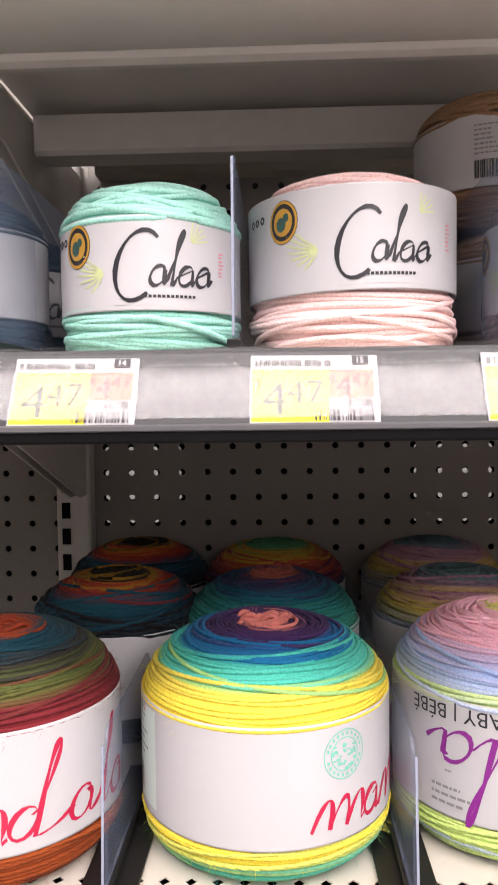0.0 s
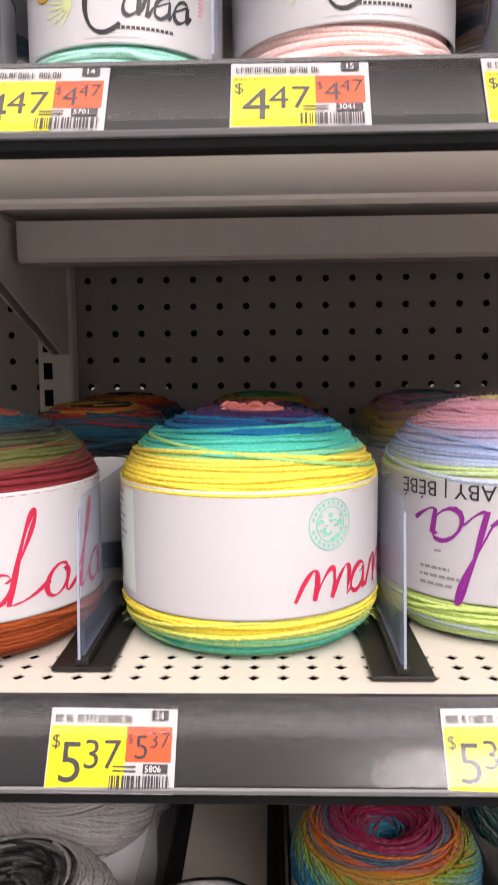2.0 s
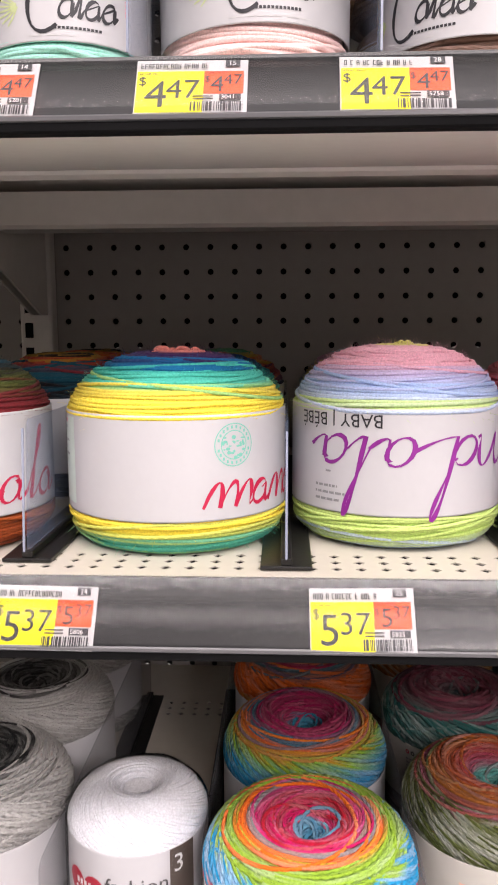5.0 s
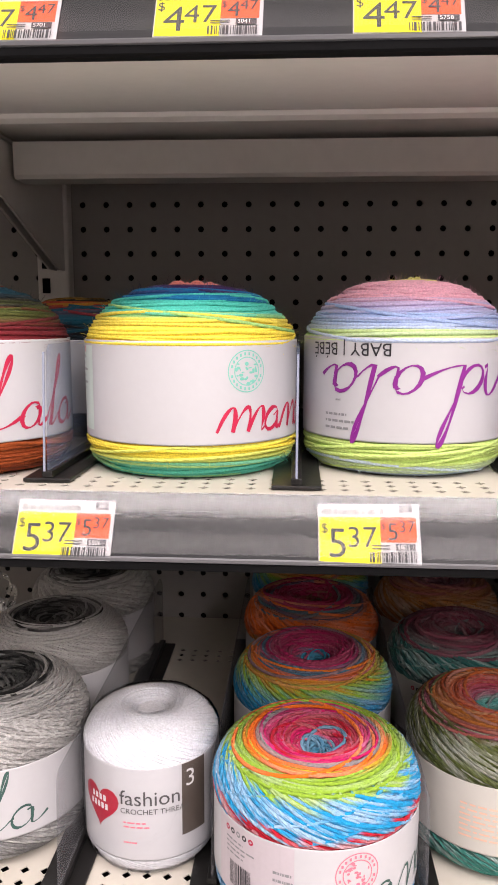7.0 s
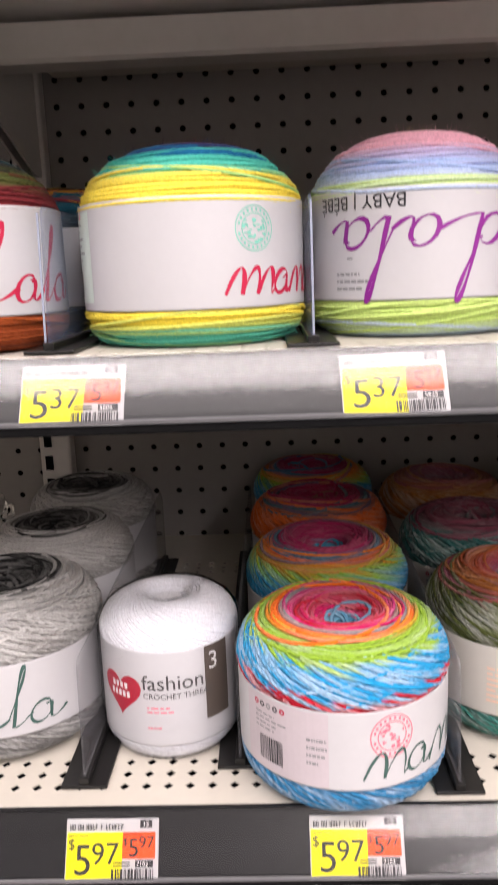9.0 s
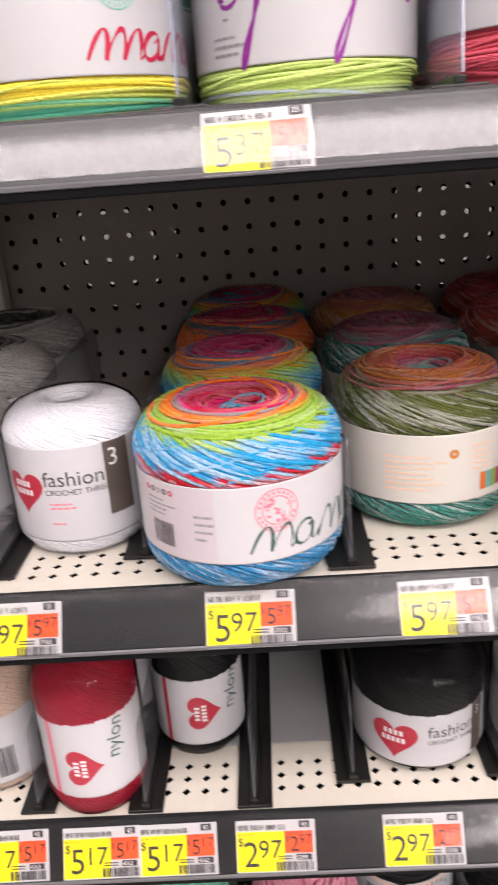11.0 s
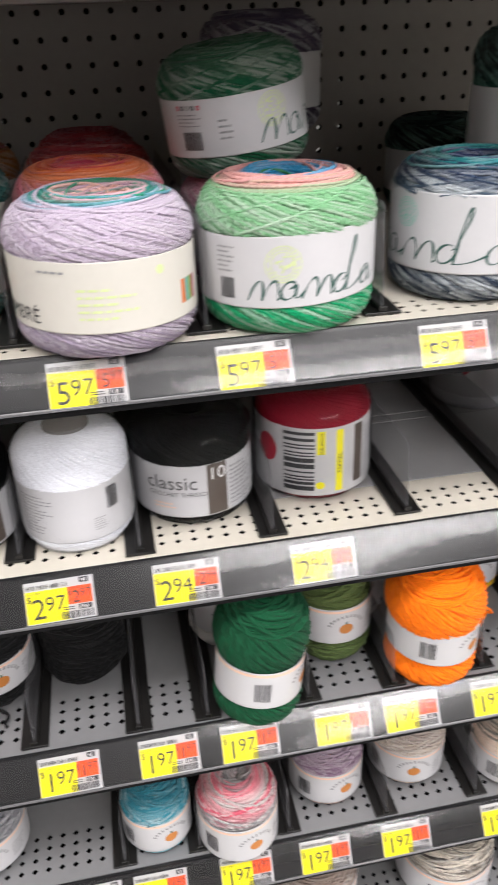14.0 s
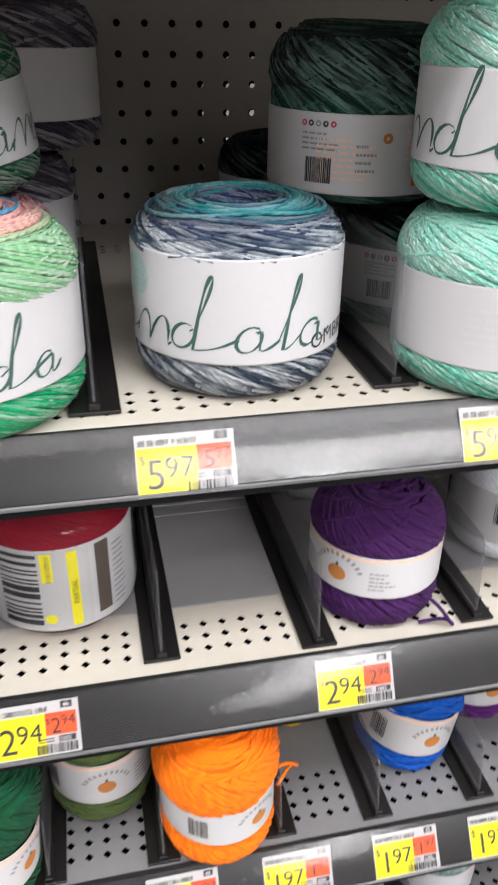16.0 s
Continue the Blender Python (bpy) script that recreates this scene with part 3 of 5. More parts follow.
# ---- things: shelf dividers ----
def shelf_divider(x, key, front, high=0.076, yaw=0.0, long=0.36):
    z = SHELVES[key][0]
    d = holder("shelf_divider", pose(x, front, z + 0.0006, 0, 0, yaw), "clear plastic shelf divider on a flat black base", "shelf divider", "shelf dividers")
    bm = bmesh.new()
    half = 0.0135 if key in "ABC" else 0.0115
    box(bm, -half, half, 0, long, 0, 0.0022, 0.0006)
    box(bm, -0.003, 0.003, 0.001, long, 0.0022, 0.006, 0.0006)
    part("base", bm, BLACKPL, d)
    prof = [(0.004, 0.0061), (0.010, high - 0.004), (0.014, high), (long - 0.01, high), (long, high - 0.01), (long, 0.0061)]
    v, f = extrude_x(prof, -0.0008, 0.0008)
    blade = link("blade", v, f, ACRYLIC if key in "AB" else SMOKED, d, "clear acrylic blade")
    blade.visible_shadow = False
    if key not in "AB":
        return d
    bm = bmesh.new()
    box(bm, -0.00055, 0.00055, 0.0095, 0.0105, 0.0, high - 0.0105)
    bmesh.ops.rotate(bm, verts=bm.verts, cent=(0, 0.01, high), matrix=Matrix.Rotation(math.atan2(-0.006, high - 0.01), 3, "X"))
    bmesh.ops.translate(bm, verts=bm.verts, vec=(0, -0.006, 0.0065))
    part("front_edge", bm, EDGE, d, "bluish polished front edge")
    return d


DIVIDERS = {
    "A": (0.088, [(0.05, -0.43), (0.1545, -0.425), (0.276, -0.42), (0.4, -0.425)]),
    "B": (0.076, [(0.0925, -0.424), (0.2315, -0.433), (0.365, -0.438), (0.59, -0.438)]),
    "C": (0.076, [(0.094, -0.44), (0.1838, -0.424), (0.3075, -0.45), (0.43, -0.433), (0.56, -0.443), (0.687, -0.44), (0.854, -0.435)]),
    "D": (0.06, [(0.026, -0.452), (0.0967, -0.454), (0.1685, -0.457), (0.24, -0.457), (0.306, -0.44), (0.4055, -0.44), (0.4968, -0.453), (0.601, -0.453), (0.714, -0.448), (0.8135, -0.455), (0.924, -0.452), (1.04, -0.452)]),
    "E": (0.05, [(0.2245, -0.462), (0.3045, -0.462), (0.3895, -0.463), (0.477, -0.465), (0.537, -0.465), (0.6275, -0.465), (0.7065, -0.465), (0.793, -0.462), (0.868, -0.462), (0.951, -0.462)]),
    "F": (0.05, [(0.446, -0.466), (0.5185, -0.466), (0.608, -0.466), (0.708, -0.468), (0.8055, -0.466), (0.915, -0.466)]),
}
for key, (high, row) in DIVIDERS.items():
    for x, front in row:
        shelf_divider(x, key, front, high, long=0.13 if (key, x) == ("B", 0.0925) else 0.36)


# ---- things: wound yarn ----
DOME = [(0.0, 0.985), (0.2, 0.99), (0.42, 0.975), (0.62, 0.935), (0.78, 0.875), (0.89, 0.81), (0.955, 0.745), (0.985, 0.69), (0.98, 0.64), (0.965, 0.60), (0.965, 0.20), (0.985, 0.165), (0.98, 0.12), (0.93, 0.055), (0.84, 0.015), (0.7, 0.0)]
FLAT = [(0.06, 0.78), (0.13, 0.86), (0.24, 0.925), (0.42, 0.98), (0.62, 0.985), (0.80, 0.945), (0.93, 0.87), (1.0, 0.78), (1.01, 0.70), (0.985, 0.66), (0.975, 0.62), (0.975, 0.24), (0.99, 0.20), (0.985, 0.13), (0.93, 0.06), (0.83, 0.015), (0.7, 0.0)]
BALL = [(0.06, 0.90), (0.12, 0.965), (0.30, 1.0), (0.55, 0.985), (0.78, 0.93), (0.93, 0.84), (1.0, 0.74), (0.985, 0.68), (0.97, 0.62), (0.97, 0.24), (1.0, 0.20), (0.97, 0.11), (0.88, 0.03), (0.7, 0.0)]
SKEIN = [(0.0, 0.99), (0.3, 1.0), (0.62, 0.97), (0.86, 0.88), (0.98, 0.76), (1.0, 0.66), (0.93, 0.56), (0.86, 0.50), (0.86, 0.24), (0.92, 0.18), (0.95, 0.12), (0.86, 0.04), (0.7, 0.0)]
SPOOL = [(0.10, 0.86), (0.20, 0.93), (0.36, 0.99), (0.62, 0.99), (0.85, 0.94), (0.97, 0.86), (1.0, 0.76), (1.0, 0.18), (0.96, 0.09), (0.86, 0.02), (0.7, 0.0)]


class Profile:
    def __init__(self, shape, radius, height):
        p = np.array(shape) * (radius, height)
        fine = []
        for i in range(len(p) - 1):
            p0, p1, p2, p3 = p[max(i - 1, 0)], p[i], p[i + 1], p[min(i + 2, len(p) - 1)]
            for t in np.linspace(0, 1, 6, endpoint=False):
                fine.append(0.5 * (2 * p1 + (p2 - p0) * t + (2 * p0 - 5 * p1 + 4 * p2 - p3) * t * t + (3 * p1 - p0 - 3 * p2 + p3) * t ** 3))
        fine.append(p[-1])
        self.p = np.array(fine)
        d = np.hypot(*np.diff(self.p, axis=0).T)
        self.s = np.concatenate([[0], np.cumsum(d)])
        self.length = self.s[-1]

    def at(self, s):
        s = np.clip(s, 0, self.length)
        r, z = np.interp(s, self.s, self.p[:, 0]), np.interp(s, self.s, self.p[:, 1])
        e = self.length * 0.01
        dr = np.interp(s + e, self.s, self.p[:, 0]) - np.interp(s - e, self.s, self.p[:, 0])
        dz = np.interp(s + e, self.s, self.p[:, 1]) - np.interp(s - e, self.s, self.p[:, 1])
        n = np.hypot(dr, dz) + 1e-9
        return r, z, -dz / n, dr / n

    def side(self, z):
        """The way along the profile to height z on its side."""
        k = len(self.p) // 4
        return float(np.interp(-z, -self.p[k:, 1], self.s[k:]))


def strand_mesh(paths, thick, sides):
    """Tubes along paths of (points, outward normals, wind values, along values, closed)."""
    V, F, W, A, T, L = [], [], [], [], [], []
    k, lots = 0, random.Random(len(paths))
    ang = np.arange(sides) * 2 * np.pi / sides
    for pts, nor, wind, along, closed, tk in paths:
        m = len(pts)
        if closed:
            tan = np.roll(pts, -1, 0) - np.roll(pts, 1, 0)
        else:
            tan = np.gradient(pts, axis=0)
        tan /= np.linalg.norm(tan, axis=1)[:, None] + 1e-12
        side = np.cross(tan, nor)
        side /= np.linalg.norm(side, axis=1)[:, None] + 1e-12
        up = np.cross(side, tan)
        ring = pts[:, None, :] + tk * thick * (np.cos(ang)[None, :, None] * up[:, None, :] + np.sin(ang)[None, :, None] * side[:, None, :])
        V.append(ring.reshape(-1, 3))
        W.append(np.repeat(wind, sides))
        A.append(np.repeat(along, sides))
        L.append(np.full(m * sides, lots.uniform(0, 400)))
        T.append((along[:, None] * 2 * np.pi / (thick * 5.0) + ang[None, :]).reshape(-1))
        i = np.arange(m if closed else m - 1)
        j = (i + 1) % m
        for a in range(sides):
            b = (a + 1) % sides
            F.append(np.stack([k + i * sides + a, k + i * sides + b, k + j * sides + b, k + j * sides + a], 1))
        k += m * sides
    return np.concatenate(V), np.concatenate(F), {"wind": np.concatenate(W), "along": np.concatenate(A), "turn": np.concatenate(T), "lot": np.concatenate(L)}


def ring_paths(pr, s0, s1, gap, rnd, count, tilt, lift, cross=0.0):
    """Near level turns between two places on the profile; some cross over the others."""
    out = []
    n = max(2, int((s1 - s0) / gap))
    th = np.linspace(-np.pi, np.pi, count)
    for i in range(n):
        si = s0 + (s1 - s0) * (i + 0.5) / n
        over = rnd.random() < cross
        amp = tilt * gap * (rnd.uniform(2.0, 4.5) if over else rnd.uniform(0.3, 1.3))
        ph = rnd.uniform(0, 6.28)
        s = si + amp * np.sin(th + ph) + 0.25 * gap * np.sin(3 * th + rnd.uniform(0, 6.28))
        s = np.clip(s, s0 + 0.1 * gap, s1 - 0.1 * gap)
        r, z, nr, nz = pr.at(s)
        off = lift * ((rnd.uniform(0.3, 0.6) if over else rnd.uniform(-0.25, 0.15)) + 0.12 * np.sin(2 * th + ph))
        r2 = np.maximum(r + nr * off, 0.001)
        pts = np.stack([r2 * np.sin(th), -r2 * np.cos(th), np.maximum(z + nz * off, lift * 0.9)], 1)
        nor = np.stack([nr * np.sin(th), -nr * np.cos(th), nz], 1)
        wind = np.full(count, si / pr.length + rnd.uniform(-0.012, 0.012))
        out.append((pts, nor, wind, th * max(np.mean(r), 0.004) + rnd.uniform(0, 3), False, rnd.uniform(0.85, 1.15)))
    return out


def slant_paths(pr, s0, s1, gap, rnd, span, lift, turn=1):
    """Turns that run aslant from one place on the profile to another, side by side all round."""
    out = []
    rmid = pr.at((s0 + s1) / 2)[0]
    pitch = gap * math.hypot(1, span * rmid / (s1 - s0))
    n = max(8, int(2 * np.pi * rmid / pitch))
    m = max(8, int(span * 9))
    u = np.linspace(0, 1, m)
    for i in range(n):
        a0 = 2 * np.pi * i / n + rnd.uniform(-0.03, 0.03)
        sp = span * rnd.uniform(0.8, 1.2) * turn
        th = a0 + sp * (u - 0.5)
        s = s0 + (s1 - s0) * np.clip(u + rnd.uniform(-0.03, 0.03), 0.01, 0.99)
        r, z, nr, nz = pr.at(s)
        off = lift * rnd.uniform(-0.15, 0.4)
        r2 = r + nr * off
        pts = np.stack([r2 * np.sin(th), -r2 * np.cos(th), np.maximum(z + nz * off, lift * 0.9)], 1)
        nor = np.stack([nr * np.sin(th), -nr * np.cos(th), nz], 1)
        out.append((pts, nor, s / pr.length + rnd.uniform(-0.03, 0.03), np.abs(th - th[0]) * rmid + rnd.uniform(0, 3), False, rnd.uniform(0.85, 1.15)))
    return out


def core_mesh(pr, inset, seg=40):
    """The solid winding beneath the outer strands."""
    s = np.linspace(0, pr.length, 34)
    r, z, nr, nz = pr.at(s)
    r, z = np.maximum(r - nr * inset, 0.0005), np.maximum(z - nz * inset, 0.0004)
    th = np.linspace(-np.pi, np.pi, seg, endpoint=False)
    V = np.stack([r[:, None] * np.sin(th), -r[:, None] * np.cos(th), np.repeat(z[:, None], seg, 1)], 2).reshape(-1, 3)
    F = [(i * seg + j, (i + 1) * seg + j, (i + 1) * seg + (j + 1) % seg, i * seg + (j + 1) % seg) for i in range(len(s) - 1) for j in range(seg)]
    F += [tuple((len(s) - 1) * seg + j for j in range(seg)), tuple(j for j in range(seg))[::-1]]
    w = np.repeat(s / pr.length, seg)
    al = np.tile(th, len(s)) * 0.04
    return V, F, {"wind": w, "along": al, "turn": np.repeat(s / 0.0016 * 2 * np.pi, seg), "lot": np.repeat(s * 900.0, seg)}


class Wrap:
    """A paper band round a wound thing; prints are laid on it by arc length u from its front and height v."""

    def __init__(self, parent, radius, z0, z1, material, lean=0.0, flare=0.0):
        self.parent, self.r, self.z0, self.z1, self.lean, self.flare = parent, radius, z0, z1, lean, flare
        seg, V, F = 72, [], []
        for v, rr in ((0, 0), (0.02, 0), (0.5, 0), (0.98, 0), (1, 0), (1, -0.0004), (0, -0.0004)):
            for j in range(seg):
                V.append(self.place(2 * math.pi * j / seg * radius, v * (z1 - z0), rr))
        for a in range(7):
            for j in range(seg):
                b = (a + 1) % 7
                F.append((a * seg + j, a * seg + (j + 1) % seg, b * seg + (j + 1) % seg, b * seg + j))
        self.band = link("paper_band", V, F, material, parent, smooth=True)

    def place(self, u, v, lift=0.0):
        a = u / self.r
        k = v / (self.z1 - self.z0)
        r = self.r + lift + self.flare * (k - 0.5)
        return (r * math.sin(a), -r * math.cos(a), self.z0 + v + self.lean * math.sin(a))

    def print(self, name, pr, material, lift=0.0005, label=""):
        return link(name, [self.place(u, v, lift * 0.4) for u, v in pr.pts], pr.faces, material, self.band, label)


def wound(kind, label, category, group, at, R, H, material, shape, strand=0.0014, band=(0.16, 0.62), rnd_seed=0, yaw=0, tip=(0, 0), lean=0.0,
          paper=None, fine=True, tilt=1.0, cross=0.25, slant=None, hollow=False, band_r=1.0):
    """One wound yarn: inner winding, outer strands above and below a paper band. Returns the thing and its band."""
    thing = holder(kind, pose(*at, tip[0], tip[1], yaw), label, category, group)
    rnd = random.Random(rnd_seed)
    pr = Profile(shape, R, H)
    core = link("inner_winding", *core_mesh(pr, strand * 0.25)[:2], material, thing, smooth=True, attrs=core_mesh(pr, strand * 0.25)[2])
    count, sides = (64, 5) if fine else (36, 4)
    gap = strand * 1.25
    top = pr.side(H * band[1]) + 0.002 if band else pr.length * 0.99
    low = pr.side(H * band[0]) - 0.002 if band else None
    paths = []
    if slant:
        rim = pr.length * slant[0]
        paths += ring_paths(pr, 0.0, rim, gap, rnd, count, tilt, strand, cross)
        paths += slant_paths(pr, rim - gap, top, gap, rnd, slant[1], strand)
        paths += slant_paths(pr, rim - gap, top, gap * 4.5, rnd, slant[1] * 1.35, strand * 1.3, 1)
        if slant[2]:
            paths += slant_paths(pr, rim - gap, top, gap * 13, rnd, slant[1] * 1.4, strand * 0.9, -1)
        if low:
            paths += slant_paths(pr, low, pr.length, gap, rnd, slant[1], strand)
            paths += slant_paths(pr, low, pr.length, gap * 5, rnd, slant[1] * 1.4, strand * 1.3)
    else:
        paths += ring_paths(pr, 0.0, top, gap, rnd, count, tilt, strand, cross)
        if low:
            paths += ring_paths(pr, low, pr.length, gap, rnd, count, tilt, strand, cross)
    V, F, at_ = strand_mesh(paths, strand, sides)
    tagged(link("outer_winding", V, F, material, thing, smooth=True, attrs=at_), kind="stuff")
    wrap = Wrap(thing, R * band_r, H * band[0], H * band[1], paper or PAPER, lean) if band else None
    return thing, wrap


def fuzz(thing, R, H, material, n, seed):
    """Loose hairs that stand off the yarn."""
    rnd, V, F, W = random.Random(seed), [], [], []
    pr = Profile(DOME, R, H)
    for i in range(n):
        s = pr.length * rnd.choice((rnd.uniform(0.02, 0.5), rnd.uniform(0.85, 0.98)))
        r, z, nr, nz = [float(q) for q in pr.at(s)]
        a = rnd.uniform(0, 6.28)
        p = Vector((r * math.sin(a), -r * math.cos(a), z))
        d = Vector((nr * math.sin(a), -nr * math.cos(a), nz))
        q = Vector((rnd.uniform(-1, 1), rnd.uniform(-1, 1), rnd.uniform(-1, 1)))
        k, w = len(V), 0.00006
        c = d.cross(q).normalized()
        mid, end = p + d * 0.0028 + q * 0.0012, p + d * rnd.uniform(0.003, 0.005) + q * 0.004
        V += [p - c * w, p + c * w, mid + c * w, mid - c * w, end]
        W += [s / pr.length] * 5
        F += [(k, k + 1, k + 2, k + 3), (k + 3, k + 2, k + 4)]
    ob = link("fuzz", V, F, material, thing, "fine loose fibres", attrs={"wind": W, "along": [0.0] * len(V), "turn": [0.0] * len(V), "lot": [0.0] * len(V)})
    return tagged(ob, kind="stuff")


# prints shared by several bands
def seal(w, u, v, r, mat):
    p = Print().disc(u, v, r, n=32, inner=0.95).disc(u, v, r * 0.68, n=28, inner=0.93)
    for i in range(22):
        a = 2 * math.pi * i / 22
        if abs(math.sin(a)) > 0.25:
            p.rect(u + r * 0.82 * math.cos(a) - r * 0.05, v + r * 0.82 * math.sin(a) - r * 0.07, u + r * 0.82 * math.cos(a) + r * 0.05, v + r * 0.82 * math.sin(a) + r * 0.07)
    rnd = random.Random(int(u * 9000))
    for i in range(26):
        a, d = rnd.uniform(0, 6.28), r * 0.6 * rnd.random() ** 0.5
        p.disc(u + d * math.cos(a), v + d * math.sin(a), r * rnd.uniform(0.03, 0.13), r * rnd.uniform(0.03, 0.1), 7)
    w.print("seal", p, mat, label="round printed seal")


def small_print(w, u, v, width, height, n, mat, seed, name="small_print"):
    tagged(w.print(name, Print().bars(u, v, width, height, seed, False, n), mat), kind="stuff")


def barcode(w, u, v, width, height, seed, name="barcode"):
    tagged(w.print(name, Print().bars(u, v, width, height, seed), INK, 0.0006), kind="stuff")


def brush(w, code, u, v, unit, width, mat, slant=0.28, turn=1, step=1.0, lift=0.0006):
    p = Print()
    for ln in scrawl(code, 0, 0, unit, slant, step):
        p.stroke(ln, width)
    if turn < 0:
        p.pts = [(-a, -b) for a, b in p.pts]
    p.pts = [(u + a, v + b) for a, b in p.pts]
    w.print("script_mark", p, mat, lift)


def icons(w, u, v, size, mats):
    for i, mt in enumerate(mats):
        w.print("icon", Print().disc(u + i * size * 1.35, v, size * 0.5, n=10, inner=0.45), mt)


# ---- shelf A: soft two-band balls ----
ZA, ZB, ZC, ZD, ZE, ZF, ZG = (SHELVES[k][0] + 0.0008 for k in "ABCDEFG")
MINT = yarn("mint_yarn", [(0, tone("aee6d8")), (1, tone("a6e2d2"))], twist=0.35, deep=False)
PALEPINK = yarn("pale_pink_yarn", [(0, tone("fddad6")), (1, tone("fddcd8"))], twist=0.35, deep=False)
DEEPTEAL = yarn("deep_teal_yarn", [(0, tone("12495f")), (1, tone("144d63"))])
TAN = yarn("tan_yarn", [(0, tone("c09a76")), (1, tone("b88f6b"))])
MOCHA = yarn("mocha_yarn", [(0, tone("a88474")), (1, tone("8d6c5e"))])


def soft_ball(label, x, y, z, R, H, mat, seed, yaw=0, lean=0.0, band=(0.25, 0.77), front=True, tip=(0, 0)):
    b, w = wound("yarn_ball", label, "yarn", "soft balls of yarn", (x, y, z), R, H, mat, BALL, 0.0017, band, seed, yaw, tip, lean, tilt=1.6, cross=0.35, band_r=1.03)
    h = w.z1 - w.z0
    if front:
        brush(w, "C", -0.0135, h * 0.20, 0.0140, 0.0016, INK, 0.22)
        brush(w, "oLoo", 0.003, h * 0.26, 0.0100, 0.0013, INK, 0.3)
        p = Print()
        for i in range(12):
            p.rect(0.002 + i * 0.0021, h * 0.135, 0.0035 + i * 0.0021, h * 0.165)
        w.print("web_line", p, INK)
        small_print(w, -0.012, h * 0.06, 0.046, h * 0.03, 1, PALEINK, seed)
        w.print("badge", Print().disc(-R * 0.75, h * 0.72, 0.0088, 0.0105, 22), INK, 0.0005, "dark oval badge with a gold rim")
        w.print("badge_ring", Print().disc(-R * 0.75, h * 0.72, 0.0086, 0.0102, 24, 0.86).disc(-R * 0.75, h * 0.72, 0.0058, 0.0066, 20), GOLDINK, 0.0009)
        w.print("badge_beast", Print().disc(-R * 0.75 - 0.001, h * 0.70, 0.003, 0.0036, 9).disc(-R * 0.75 + 0.002, h * 0.76, 0.0018, 0.0022, 8), GREENINK, 0.0012)
        leaf = Print()
        for k in range(7):
            a = radians(150 + k * 16)
            leaf.stroke([(-R * 0.38 + t * math.cos(a), h * 0.42 + t * math.sin(a) * 0.8 + 0.004 * (t / 0.018) ** 2) for t in np.linspace(0.001, 0.018, 5)], 0.0007)
        w.print("leaf_print", leaf, LIMEINK)
        leaf = Print()
        for k in range(5):
            a = radians(10 + k * 18)
            leaf.stroke([(R * 0.55 + t * math.cos(a), h * 0.72 + t * math.sin(a)) for t in np.linspace(0.001, 0.010, 4)], 0.0006)
        w.print("leaf_print", leaf, LIMEINK)
        w.print("pink_note", Print().bars(R * 0.92, h * 0.4, 0.004, h * 0.28, seed, False, 7), PINKINK)
    barcode(w, -R * 1.75, h * 0.12, 0.016, h * 0.25, seed)
    small_print(w, -R * 1.75, h * 0.45, 0.018, h * 0.45, 7, GREYINK, seed)
    barcode(w, R * 1.55, h * 0.12, 0.016, h * 0.25, seed)
    small_print(w, R * 1.55, h * 0.45, 0.02, h * 0.45, 7, GREYINK, seed)
    icons(w, -R * 1.25, h * 0.8, 0.004, [INK, INK, INK])
    return b


soft_ball("mint green yarn ball in a white paper band", 0.1085, -0.358, ZA, 0.0445, 0.084, MINT, 1, yaw=2)
soft_ball("pale pink yarn ball in a tilted white paper band", 0.2125, -0.345, ZA, 0.0525, 0.089, PALEPINK, 2, yaw=0, lean=0.0015, band=(0.33, 0.88))
soft_ball("deep teal yarn ball in a white paper band", 0.001, -0.352, ZA, 0.048, 0.084, DEEPTEAL, 3, yaw=-75)
soft_ball("deep teal yarn ball in a white paper band", -0.005, -0.245, ZA, 0.048, 0.084, DEEPTEAL, 13, yaw=40)
soft_ball("mocha brown yarn ball in a white paper band", 0.334, -0.348, ZA, 0.050, 0.085, MOCHA, 4, yaw=-50)
soft_ball("tan yarn ball in a white band behind another", 0.330, -0.235, ZA, 0.050, 0.085, TAN, 5, yaw=60)
soft_ball("tan yarn ball stacked on another in a white band", 0.3175, -0.232, ZA + 0.0865, 0.050, 0.084, TAN, 6, yaw=70, front=False)

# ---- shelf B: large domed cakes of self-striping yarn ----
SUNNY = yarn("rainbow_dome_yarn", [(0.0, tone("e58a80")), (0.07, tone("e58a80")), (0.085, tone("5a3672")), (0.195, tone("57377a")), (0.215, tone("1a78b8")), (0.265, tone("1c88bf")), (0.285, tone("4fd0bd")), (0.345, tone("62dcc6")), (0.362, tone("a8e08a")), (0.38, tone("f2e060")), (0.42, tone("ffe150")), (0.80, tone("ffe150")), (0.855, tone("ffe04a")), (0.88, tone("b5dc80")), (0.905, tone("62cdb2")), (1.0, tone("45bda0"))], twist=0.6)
RUST = yarn("autumn_dome_yarn", [(0.0, tone("b5482a")), (0.12, tone("b8502c")), (0.16, tone("1d6076")), (0.22, tone("2a6172")), (0.27, tone("4c4643")), (0.33, tone("6d7a3c")), (0.37, tone("7a7d40")), (0.40, tone("8c2c33")), (0.48, tone("a12f3a")), (0.51, tone("b8502a")), (0.8, tone("b5551f")), (0.92, tone("ad4f22")), (1.0, tone("5c2b20"))], twist=0.6)
